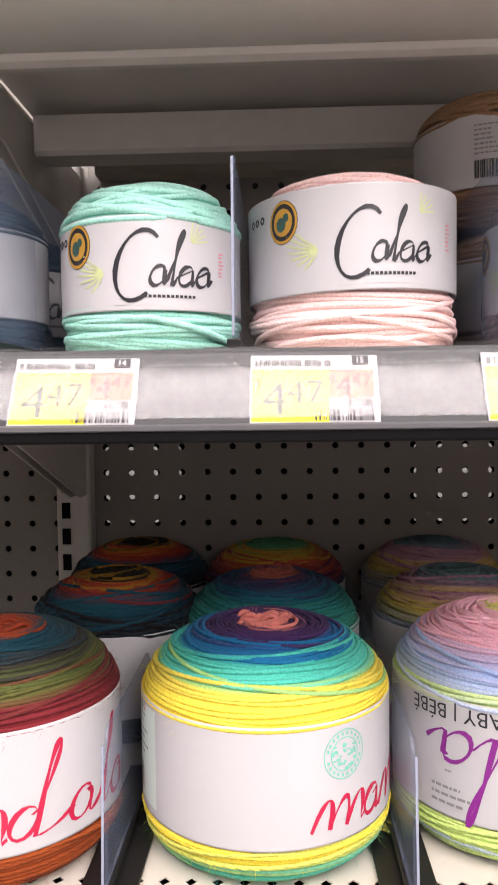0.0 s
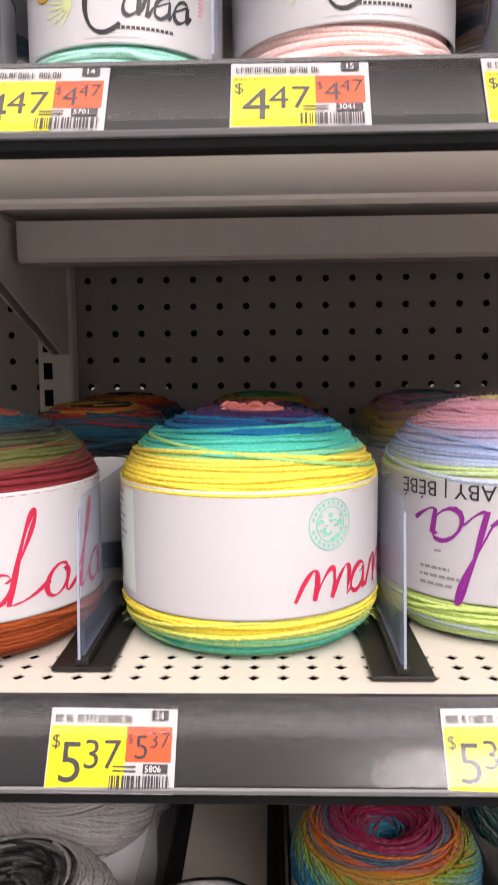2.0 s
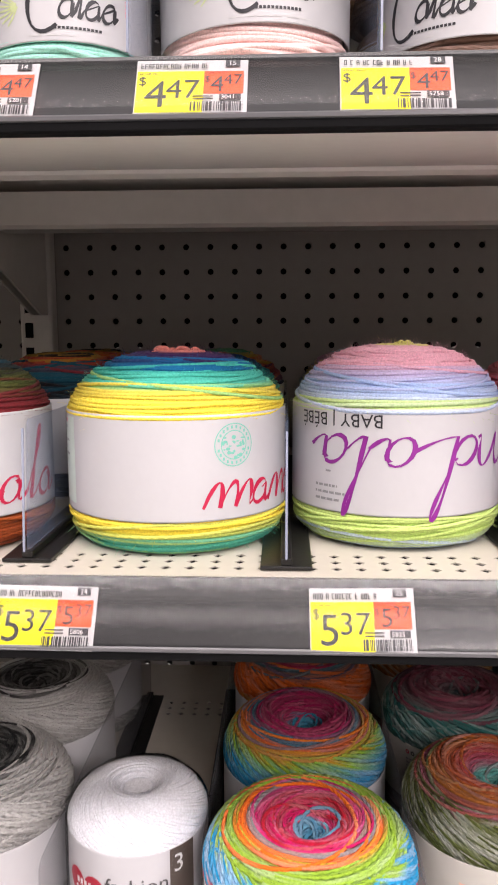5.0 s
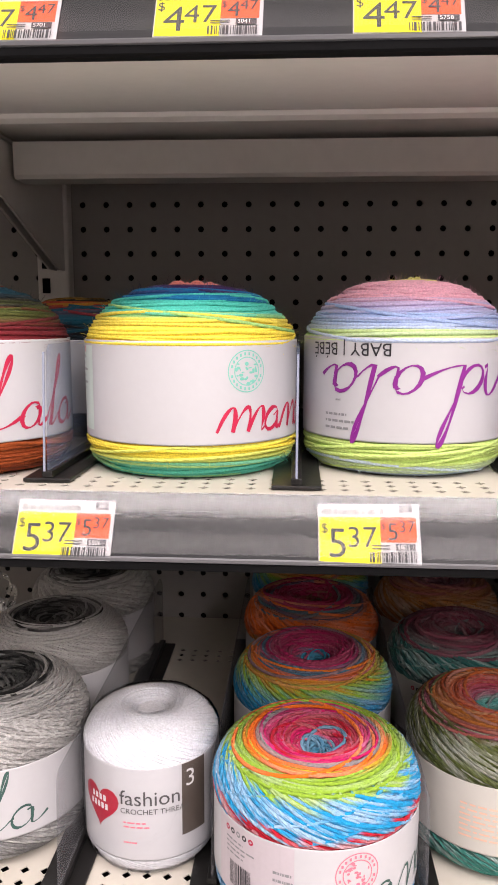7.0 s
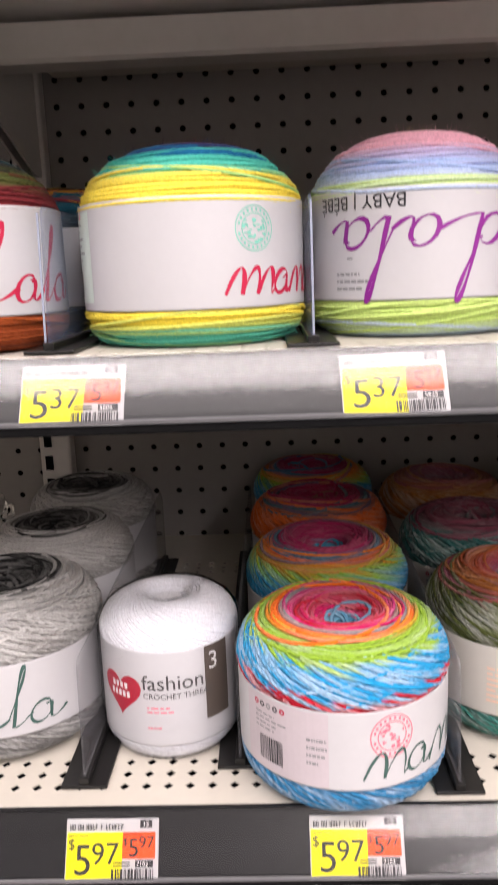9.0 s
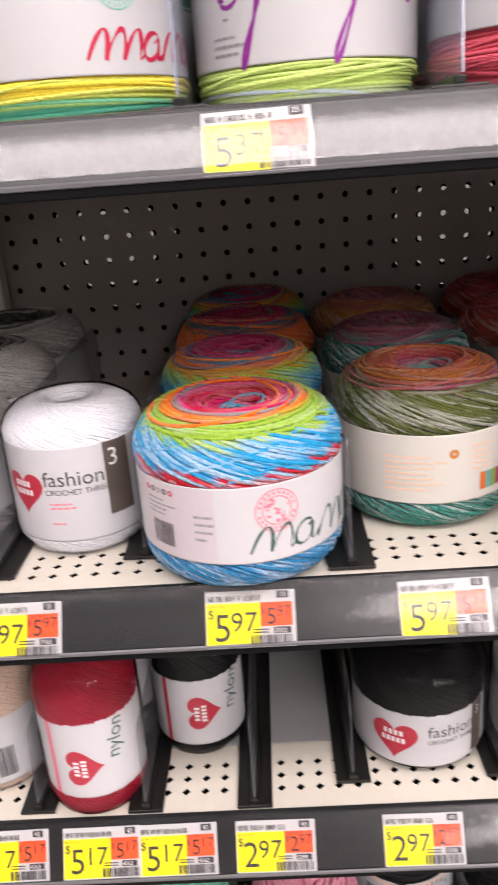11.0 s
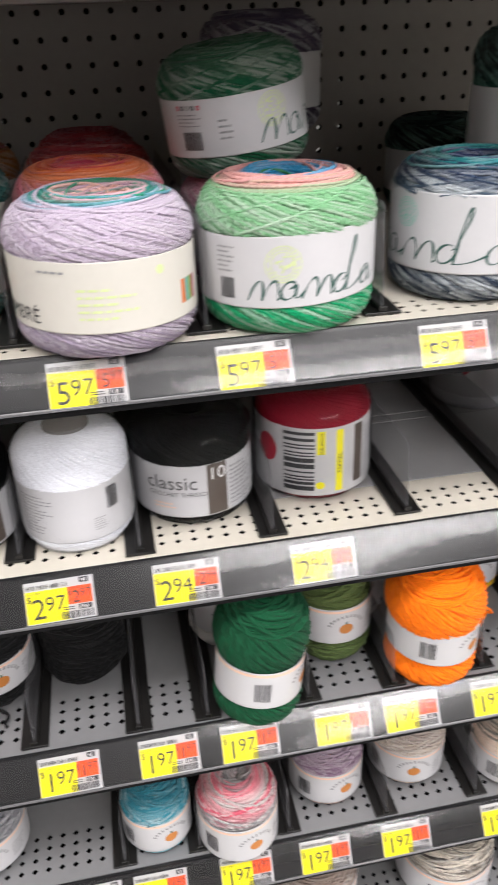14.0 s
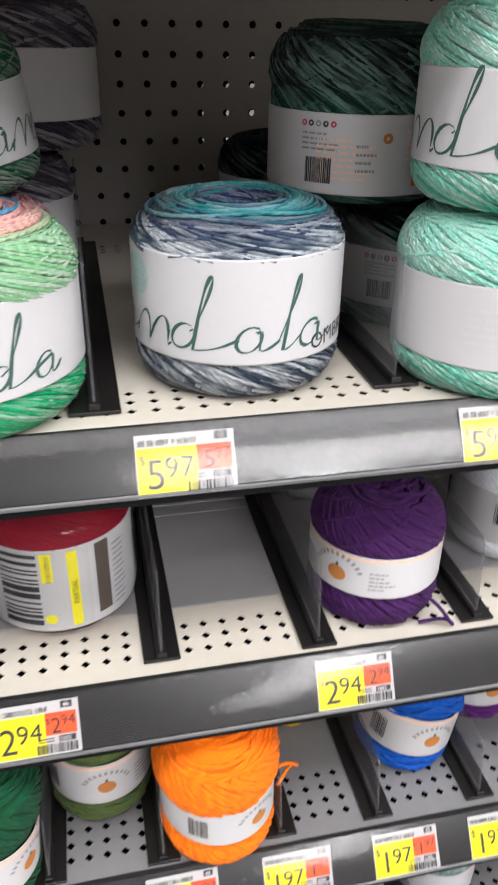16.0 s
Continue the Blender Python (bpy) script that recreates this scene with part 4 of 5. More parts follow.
BABY = yarn("pastel_dome_yarn", [(0.0, tone("e0dc78")), (0.06, tone("e4df8a")), (0.09, tone("f4bccb")), (0.27, tone("f2b6c8")), (0.32, tone("c9bde0")), (0.37, tone("a9c0ea")), (0.41, tone("bccbe4")), (0.44, tone("cbe39a")), (0.52, tone("cfe592")), (0.80, tone("cbe384")), (0.90, tone("c2dc7c")), (0.93, tone("bccfda")), (1.0, tone("b0c6e4"))], twist=0.5, deep=False)
CORAL = yarn("coral_dome_yarn", [(0.0, tone("e7a0a8")), (0.25, tone("ee8d97")), (0.45, tone("ec6676")), (0.85, tone("ea6074")), (1.0, tone("b83a5c"))], twist=0.6)
SAGE = yarn("sage_dome_yarn", [(0.0, tone("8fa48a")), (0.4, tone("6f8a70")), (0.8, tone("6d7f70")), (1.0, tone("59695f"))])
EMBER = yarn("ember_dome_yarn", [(0.0, tone("23211f")), (0.12, tone("2a2726")), (0.15, tone("c99a35")), (0.21, tone("cf5a30")), (0.27, tone("a8343c")), (0.31, tone("1d6f88")), (0.38, tone("1a4f63")), (0.44, tone("201c22")), (0.8, tone("1f2a30")), (1.0, tone("1b2024"))])
LAGOON = yarn("lagoon_dome_yarn", [(0.0, tone("cf7064")), (0.10, tone("b2614f")), (0.14, tone("5a3a72")), (0.24, tone("1d6b91")), (0.34, tone("2f9f97")), (0.45, tone("43b39a")), (0.50, tone("c7c332")), (0.8, tone("d8c42a")), (1.0, tone("2b9d84"))])
GLADE = yarn("glade_dome_yarn", [(0.0, tone("3d9a76")), (0.15, tone("5aa06a")), (0.22, tone("c9a12f")), (0.30, tone("c55a3d")), (0.38, tone("8c2f4f")), (0.48, tone("27436b")), (1.0, tone("27436b"))])
BLOOM = yarn("bloom_dome_yarn", [(0.0, tone("4d8a86")), (0.15, tone("7da0ac")), (0.25, tone("c993ac")), (0.38, tone("d9c45a")), (0.46, tone("9ab0c9")), (0.52, tone("caa0bc")), (1.0, tone("c79cba"))])


def domed_cake(label, x, y, mat, seed, yaw=0, unit=0.0140, step=1.4, R=0.066, H=0.1105, fine=True, ink_mat=None, mark="", seal_at=None, seal_mat=None, flip=False, mark_at=(0, 0.2), low=0.18):
    c, w = wound("yarn_cake", label, "yarn cake", "domed yarn cakes", (x, y, ZB), R, H, mat, DOME, 0.00115 if fine else 0.0016, (low, 0.705), seed, yaw, fine=fine, tilt=1.7, cross=0.30, band_r=1.003)
    h = w.z1 - w.z0
    if fine:
        fuzz(c, R, H, mat, 1100, seed)
    if mark:
        brush(w, mark, mark_at[0], h * mark_at[1], unit, 0.0018, ink_mat, 0.35, -1 if flip else 1, step)
    if seal_at is not None:
        seal(w, seal_at, h * 0.71, 0.0120, seal_mat)
    return c, w


c, w = domed_cake("yellow, teal, blue and purple yarn cake in a white band", 0.1645, -0.350, SUNNY, 11, ink_mat=REDINK, mark="hhhohhoL", seal_at=0.041, seal_mat=TEALINK, mark_at=(0.0225, 0.12), step=1.25)
h = w.z1 - w.z0
w.print("side_panel", Print().rect(-0.100, h * 0.08, -0.062, h * 0.94), plain("pale_mint_ink", (0.66, 0.76, 0.70), 0.5, var=0.03), 0.0004, "pale mint panel")
barcode(w, -0.094, h * 0.14, 0.014, h * 0.24, 4)
small_print(w, -0.09, h * 0.48, 0.02, h * 0.40, 6, GREYINK, 4)
icons(w, -0.086, h * 0.9, 0.0035, [REDINK, INK, PINKINK])


def loose_curl(cake, mat, label, top, spread, seed, thick=0.0013, wind=0.02):
    """The loose end of the yarn, tucked in loops into the middle of the cake."""
    curl, rc = [], random.Random(seed)
    for k in range(13):
        u = np.linspace(0, 2 * np.pi, 40, endpoint=False)
        cx, cy, rr = rc.choice((-0.55, 0.5)) * spread + rc.uniform(-0.3, 0.3) * spread, rc.uniform(-0.4, 0.4) * spread, spread * rc.uniform(0.35, 0.62)
        P = np.stack([cx + rr * np.cos(u), cy + rc.uniform(0.5, 0.9) * rr * np.sin(u), top + rc.uniform(0.002, 0.0055) * np.sin(u + rc.uniform(-1, 1)) ** 2 + 0.0002 * k], 1)
        curl.append((P, np.tile([0, -0.6, 0.8], (40, 1)), np.full(40, wind), u * rr + k, True, 1.0))
    V, F, at_ = strand_mesh(curl, thick, 6)
    tagged(link("loose_end", V, F, mat, cake, label, True, at_), kind="stuff")


loose_curl(c, SUNNY, "salmon pink curled yarn end", 0.1055, 0.0125, 8)

c, w = domed_cake("round cake of rust, crimson, olive and teal yarn, white band", 0.021, -0.362, RUST, 12, ink_mat=REDINK, mark="hhohhdoLo", mark_at=(-0.044, 0.12), unit=0.016)
loose_curl(c, RUST, "rust orange curled yarn end", 0.1045, 0.016, 9)
c, w = domed_cake("round cake of pink, lilac and lime pastel yarn, upside-down band", 0.299, -0.338, BABY, 13, ink_mat=PURPLEINK, mark="hhohhdoLo", flip=True, unit=0.0175, step=1.62, mark_at=(0.132, 0.745), R=0.0635, H=0.1135)
h = w.z1 - w.z0
w.print("band_word", Print().text("BABY | BÉBÉ", 0.0076, -0.015, h * 0.945, 180), INK, 0.0006, "black capital letters upside down")
small_print(w, -0.058, h * 0.1, 0.022, h * 0.2, 3, GREYINK, 5)
small_print(w, -0.05, h * 0.38, 0.004, h * 0.05, 1, GREYINK, 6)
loose_curl(c, BABY, "pale yellow curled yarn end", 0.1085, 0.010, 10)
c, w = domed_cake("round cake of coral and pink yarn, white band", 0.4325, -0.358, CORAL, 14, ink_mat=PURPLEINK, mark="hhohhdoLo", mark_at=(-0.008, 0.22), low=0.255)
domed_cake("round cake of sage green yarn in a white band", 0.662, -0.362, SAGE, 15)
domed_cake("round cake of coral and pink yarn, white band", 0.4325 + 0.115, -0.33, CORAL, 16, yaw=120, R=0.05, H=0.095, fine=False)
for x, y, mat, seed, text in ((0.055, -0.208, EMBER, 21, "dark round cake of ember and teal yarn"), (0.167, -0.214, LAGOON, 22, "round cake of teal, blue and purple yarn"), (0.302, -0.205, BLOOM, 23, "round cake of pastel mixed yarn"),
                              (0.050, -0.088, EMBER, 24, "dark round cake of ember and teal yarn"), (0.168, -0.092, GLADE, 25, "round cake of green, gold and plum yarn"), (0.306, -0.086, BLOOM, 26, "round cake of pastel mixed yarn"), (0.435, -0.222, CORAL, 27, "round cake of coral and pink yarn")):
    c, w = domed_cake(text + ", white band, behind others", x, y, mat, seed, yaw=seed * 37, R=0.0615, H=0.105, fine=False)
    h = w.z1 - w.z0
    barcode(w, -0.02, h * 0.1, 0.016, h * 0.25, seed)
    small_print(w, -0.022, h * 0.45, 0.03, h * 0.4, 6, GREYINK, seed)

# strand that hangs from the coral cake over the shelf edge
u = np.linspace(0, 1, 90)
key_pts = np.array([(0.388, -0.426, ZB + 0.024), (0.396, -0.442, ZB + 0.013), (0.404, -0.4535, ZB + 0.0045), (0.4055, -0.4660, ZB - 0.004), (0.4058, -0.4740, ZB - 0.030), (0.4075, -0.4735, 1.08), (0.4095, -0.470, 1.03), (0.4070, -0.466, 0.985), (0.4085, -0.460, 0.945), (0.4095, -0.452, 0.920), (0.4045, -0.440, 0.9045)])
kk = np.linspace(0, 1, len(key_pts))
P = np.stack([np.interp(u, kk, key_pts[:, i]) for i in range(3)], 1)
for _ in range(6):
    P[1:-1] = (P[:-2] + 2 * P[1:-1] + P[2:]) / 4
P[:, 0] += 0.0006 * np.sin(u * 40)
along = np.concatenate([[0], np.cumsum(np.linalg.norm(np.diff(P, axis=0), axis=1))])
V, F, at_ = strand_mesh([(P, np.tile([0.3, -1.0, 0.05], (90, 1)), np.full(90, 0.3), along, False, 1.0)], 0.0016, 8)
PINKEND = yarn("rose_strand", [(0, tone("e57f93")), (1, tone("e57f93"))])
tagged(link("yarn_strand", V, F, PINKEND, None, smooth=True, attrs=at_), "loose rose pink yarn strand hanging over the shelf edge", "yarn strand")

# ---- shelf C: flat-topped cakes of marled ombre yarn ----
def ombre(name, cols, marl=0.55, pale=(0.62, 0.62, 0.6)):
    stops = []
    for i, (p, c) in enumerate(cols):
        stops.append((p, tone(c)))
    return yarn(name, stops, marl * 1.05, pale, patch=22.0)


GREYOM = ombre("grey_black_ombre", [(0.0, "141516"), (0.20, "1a1b1c"), (0.23, "3a3a3a"), (0.27, "cdccc9"), (0.48, "bcbab6"), (0.6, "b4b3b1"), (1.0, "8e8d8b")], 0.6)
RAINBOW = ombre("rainbow_ombre", [(0.0, "4d93b8"), (0.07, "5aa0bd"), (0.09, "d01468"), (0.16, "c8122e"), (0.22, "d81878"), (0.235, "1f8fa0"), (0.25, "f0701a"), (0.285, "f0781f"), (0.305, "a3cc3f"), (0.37, "a8d048"), (0.39, "22a4dd"), (0.490, "22a4dd"), (0.502, "d81e38"), (0.58, "d81e38"), (0.66, "3a98cf"), (1.0, "368fc6")], 0.42, (0.72, 0.76, 0.80))
# the rainbow yarn again, darker: shade of the rear rows put into its colours
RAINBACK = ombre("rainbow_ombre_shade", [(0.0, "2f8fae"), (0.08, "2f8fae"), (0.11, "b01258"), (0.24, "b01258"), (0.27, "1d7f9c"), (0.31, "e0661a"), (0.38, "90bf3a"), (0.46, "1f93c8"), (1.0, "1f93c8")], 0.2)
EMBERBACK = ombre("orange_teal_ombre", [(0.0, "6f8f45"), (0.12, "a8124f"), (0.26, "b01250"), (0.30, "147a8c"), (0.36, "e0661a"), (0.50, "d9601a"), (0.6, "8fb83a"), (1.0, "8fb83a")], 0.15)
OLIVE = ombre("olive_ombre", [(0.0, "5fb0a8"), (0.09, "62b3aa"), (0.12, "b8406a"), (0.20, "c4502c"), (0.28, "c4782a"), (0.32, "b0506f"), (0.36, "77823f"), (0.62, "6d7a3f"), (0.72, "4d8f86"), (1.0, "55b5a4")], 0.4)
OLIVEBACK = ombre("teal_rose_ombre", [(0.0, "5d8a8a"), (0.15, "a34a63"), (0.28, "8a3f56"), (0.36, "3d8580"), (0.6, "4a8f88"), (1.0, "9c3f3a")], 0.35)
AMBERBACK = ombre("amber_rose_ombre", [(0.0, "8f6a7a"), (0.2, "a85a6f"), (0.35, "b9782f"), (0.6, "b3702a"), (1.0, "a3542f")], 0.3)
LILAC = ombre("lilac_ombre", [(0.0, "5a4f63"), (0.05, "8a5f72"), (0.08, "e3b0a4"), (0.16, "e6b9ae"), (0.19, "c9a7c0"), (0.215, "2fa878"), (0.26, "3a9f90"), (0.285, "7fb7cd"), (0.31, "d0c2d6"), (0.6, "cabbd0"), (1.0, "a89ab0")], 0.4, (0.66, 0.62, 0.66))
PINKOR = ombre("pink_orange_ombre", [(0.0, "a82f55"), (0.15, "c23f5a"), (0.25, "d9662c"), (0.34, "e88a5a"), (0.40, "ee8fa0"), (1.0, "eba0ae")], 0.35)
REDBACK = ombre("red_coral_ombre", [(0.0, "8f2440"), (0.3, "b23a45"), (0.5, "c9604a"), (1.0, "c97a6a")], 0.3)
GREEN = ombre("spring_green_ombre", [(0.0, "2c8f55"), (0.07, "3f9a60"), (0.11, "2f8fc0"), (0.20, "3b98c9"), (0.23, "d99a98"), (0.30, "dfa39c"), (0.34, "94cc98"), (0.62, "88c890"), (0.68, "2fc084"), (0.85, "28b877"), (1.0, "5fae78")], 0.4)
FOREST = ombre("forest_ombre", [(0.0, "2f6548"), (0.38, "467a5c"), (0.48, "1f7a50"), (0.6, "1c7a4e"), (1.0, "187048")], 0.35)
DUSK = ombre("dusk_purple_ombre", [(0.0, "5a5068"), (0.5, "6d6278"), (0.8, "5a5068"), (1.0, "6f6078")], 0.4)
MIXTOP = ombre("pastel_mix_ombre", [(0.0, "5a9fc9"), (0.3, "d98f9f"), (0.6, "b59fc0"), (1.0, "a78fb0")], 0.4)
DENIM = ombre("denim_ombre", [(0.0, "2c3550"), (0.10, "3f5290"), (0.17, "2f4070"), (0.20, "3fa8a8"), (0.29, "2f8f98"), (0.33, "34466a"), (0.36, "3a4c70"), (0.42, "4a5f78"), (0.55, "7d95a8"), (0.62, "5a6c80"), (0.8, "42526a"), (1.0, "3b4a60")], 0.62, (0.60, 0.64, 0.66))
# dark teal dye, deepened further with the shade at the back of the shelf
TEALDK = ombre("shaded_dark_teal_ombre", [(0.0, "12302a"), (0.3, "163a35"), (0.45, "122423"), (0.55, "1f4640"), (0.62, "27705f"), (1.0, "27705f")], 0.4, (0.3, 0.5, 0.43))
SEAMINT = ombre("sea_mint_ombre", [(0.0, "79c9b2"), (0.4, "a2e6d2"), (0.62, "9fe4cf"), (0.85, "8cdcc4"), (0.95, "37b090"), (1.0, "26a080")], 0.5)
STUBS = [plain("stub_" + n, tone(c), 0.6, var=0.05) for n, c in (("a", "c96a2c"), ("b", "5f9c94"), ("c", "7f9a4c"), ("d", "9c3f5c"))]


def flat_cake(label, x, y, z, R, H, mat, seed, yaw=0, tip=(0, 0), style="", fine=True, paper=None, lean=0.0, band=(0.205, 0.665)):
    c, w = wound("yarn_cake", label, "yarn cake", "flat-topped yarn cakes", (x, y, z), R, H, mat, FLAT, 0.00118 if fine else 0.0016, band, seed, yaw, tip, lean, paper, fine, 2.2, 0.30, (0.36, 1.3, seed % 2), band_r=1.022)
    h = w.z1 - w.z0
    if "m" in style:
        brush(w, "hhohho" if "s" in style else "hhohhdoLo", 0.014 if "s" in style else -0.136, h * 0.13, 0.0150, 0.0013, GREENINK, 0.3, 1, 1.4 if "s" in style else 1.75)
    if "b" in style:
        barcode(w, -0.047, h * 0.14, 0.017, h * 0.32, seed)
        small_print(w, -0.05, h * 0.55, 0.028, h * 0.25, 4, GREYINK, seed)
        icons(w, -0.049, h * 0.87, 0.0035, [REDINK, INK, GREYINK, INK, REDINK])
        small_print(w, -0.016, h * 0.30, 0.012, h * 0.4, 4, GREYINK, seed + 1)
    if "c" in style:
        for i, mt in enumerate(STUBS + [STUBS[0]]):
            w.print("colour_stub", Print().rect(0.020 + i * 0.0045, h * 0.12, 0.0244 + i * 0.0045, h * 0.38), mt)
        small_print(w, -0.04, h * 0.2, 0.04, h * 0.55, 7, PEACHINK, seed)
        w.print("ball_mark", Print().disc(0.002, h * 0.72, 0.003, n=12, inner=0.3), PUMPKIN)
        small_print(w, 0.014, h * 0.45, 0.02, h * 0.42, 5, PEACHINK, seed + 2)
    return c, w


c, w = flat_cake("rainbow marled yarn cake in a white band at the shelf edge", 0.2455, -0.411, ZC, 0.0597, 0.098, RAINBOW, 31, yaw=-8, style="bms")
seal(w, 0.030, (w.z1 - w.z0) * 0.66, 0.0125, PINKINK)
w.print("side_panel", Print().rect(-0.058, 0.001, -0.004, (w.z1 - w.z0) - 0.001), plain("blush_ink", (0.56, 0.50, 0.53), 0.5, var=0.03), 0.0003, "pale blush panel")
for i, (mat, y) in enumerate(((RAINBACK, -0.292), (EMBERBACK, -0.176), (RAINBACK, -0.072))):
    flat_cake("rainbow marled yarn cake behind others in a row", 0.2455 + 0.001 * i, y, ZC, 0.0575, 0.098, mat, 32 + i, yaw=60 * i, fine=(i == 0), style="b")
c, w = flat_cake("olive, teal and rose yarn cake in a cream band", 0.3655, -0.354, ZC, 0.0565, 0.0965, OLIVE, 36, yaw=6, style="c", paper=CREAMPAPER)
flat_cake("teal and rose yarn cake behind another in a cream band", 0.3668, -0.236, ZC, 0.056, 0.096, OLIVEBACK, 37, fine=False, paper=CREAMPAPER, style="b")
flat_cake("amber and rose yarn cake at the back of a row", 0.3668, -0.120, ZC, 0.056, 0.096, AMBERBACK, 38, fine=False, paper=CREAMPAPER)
c, w = flat_cake("lilac and green yarn cake in a cream-white band", 0.4955, -0.4185, ZC, 0.0600, 0.0965, LILAC, 41, yaw=2, paper=CREAMPAPER, lean=-0.001)
h = w.z1 - w.z0
w.print("band_word", Print().text("OMBRÉ", 0.0098, -0.092, h * 0.10), INK)
small_print(w, -0.045, h * 0.84, 0.03, h * 0.09, 1, GREYINK, 3)
small_print(w, -0.02, h * 0.2, 0.04, h * 0.5, 5, LIMEINK, 4)
w.print("ball_mark", Print().disc(0.034, h * 0.80, 0.003, n=12), LIMEINK)
for i, mt in enumerate(STUBS):
    w.print("colour_stub", Print().rect(0.052 + i * 0.0045, h * 0.2, 0.0564 + i * 0.0045, h * 0.55), mt)
flat_cake("pink and orange yarn cake behind another", 0.4915, -0.298, ZC, 0.0575, 0.097, PINKOR, 42, fine=True, style="b")
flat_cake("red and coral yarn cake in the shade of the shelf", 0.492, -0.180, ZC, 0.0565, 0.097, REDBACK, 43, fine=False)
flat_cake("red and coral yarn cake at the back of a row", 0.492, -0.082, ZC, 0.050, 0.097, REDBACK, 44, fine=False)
c, w = flat_cake("spring green, blue and pink yarn cake in a white band", 0.6235, -0.4095, ZC, 0.0602, 0.0995, GREEN, 45, yaw=-4, style="", lean=0.003, band=(0.225, 0.69))
h = w.z1 - w.z0
brush(w, "hhohhdo", -0.036, h * 0.12, 0.0128, 0.0013, GREENINK, 0.3, 1, 1.40)
seal(w, -0.012, h * 0.62, 0.0120, LIMEINK)
barcode(w, -0.058, h * 0.12, 0.012, h * 0.3, 7)
small_print(w, -0.060, h * 0.5, 0.018, h * 0.4, 6, GREYINK, 7)
flat_cake("pastel mixed yarn cake under a green one", 0.618, -0.292, ZC, 0.054, 0.083, MIXTOP, 46, style="b")
c, w = flat_cake("forest green yarn cake tipped on top of another", 0.615, -0.293, ZC + 0.0875, 0.0545, 0.088, FOREST, 47, yaw=-6, tip=(4, -7), style="bms")
seal(w, 0.026, (w.z1 - w.z0) * 0.66, 0.0120, LIMEINK)
flat_cake("dusky purple yarn cake at the bottom of a stack", 0.631, -0.178, ZC, 0.053, 0.097, DUSK, 48, style="b", fine=False)
flat_cake("dusky purple yarn cake lying on another", 0.656, -0.178, ZC + 0.099, 0.053, 0.097, DUSK, 49, style="b", fine=False)
c, w = flat_cake("denim blue and teal marled yarn cake in a white band", 0.7725, -0.3835, ZC, 0.0580, 0.0985, DENIM, 51, yaw=4, style="m", band=(0.23, 0.79))
h = w.z1 - w.z0
w.print("band_word", Print().text("OMBRÉ", 0.0092, 0.027, h * 0.06, 4), INK)
seal(w, -0.080, h * 0.72, 0.0105, TEALINK)
for i, (y, z, tp) in enumerate(((-0.300, 0, 0), (-0.300, 0.0835, 4), (-0.185, 0, 0))):
    flat_cake("dark teal yarn cake in a white band" + (" lying on another" if z else " at the back"), (0.914, 0.868, 0.914)[i], y, ZC + z, 0.0565, 0.098 if z else 0.080, TEALDK, 52 + i, yaw=-4, tip=(tp * 0.3, 0), style="bc" if z else "b", fine=bool(z), band=(0.07, 0.53) if z else (0.205, 0.665))
flat_cake("dark teal yarn cake low at the back", 0.872, -0.090, ZC, 0.055, 0.094, TEALDK, 56, fine=False)
c, w = flat_cake("sea mint yarn cake in a white band under another", 0.9185, -0.4145, ZC, 0.0570, 0.0965, SEAMINT, 57, yaw=-14, style="")
h = w.z1 - w.z0
small_print(w, -0.03, h * 0.3, 0.06, h * 0.5, 5, PALEINK, 3)
c, w = flat_cake("sea mint yarn cake stacked on another, white band", 0.9195, -0.4135, ZC + 0.098, 0.0565, 0.0965, SEAMINT, 58, yaw=-26, style="m")
w.print("band_word", Print().text("OMBRÉ", 0.0075, 0.030, (w.z1 - w.z0) * 0.06, 4), INK)
c, w = flat_cake("grey and black marled yarn cake in a white band", 0.030, -0.360, ZC, 0.0605, 0.101, GREYOM, 61, yaw=10, style="m")
seal(w, -0.01, (w.z1 - w.z0) * 0.72, 0.011, GREYINK)
flat_cake("grey and black marled yarn cake behind another", 0.033, -0.240, ZC, 0.058, 0.099, GREYOM, 62, yaw=30, style="b")
flat_cake("grey and black marled yarn cake at the back", 0.034, -0.122, ZC, 0.057, 0.099, GREYOM, 63, fine=False, style="b")


# ---- shelf D: crochet thread on spools and in shrink wrap ----
def thread(name, col, gloss=0.5):
    m = yarn(name, [(0, tone(col)), (1, tone(col))], twist=0.15, deep=False)
    m.node_tree.nodes["Principled BSDF"].inputs["Roughness"].default_value = gloss
    m.node_tree.nodes["Principled BSDF"].inputs["Specular IOR Level"].default_value = 0.15
    m.node_tree.nodes["Principled BSDF"].inputs["Sheen Weight"].default_value = 0.0
    return m


WHITETH = thread("white_thread", "e6e7ec", 0.6)
COOLTH = thread("pearl_thread", "eef0f6", 0.55)
BLACKTH = thread("black_thread", "09090a", 0.5)
REDTH = thread("red_thread", "8c1a2e", 0.5)
BEIGETH = thread("beige_thread", "c9b3a2", 0.5)
CORECARD = plain("grey_card_tube", (0.32, 0.31, 0.30), 0.7)


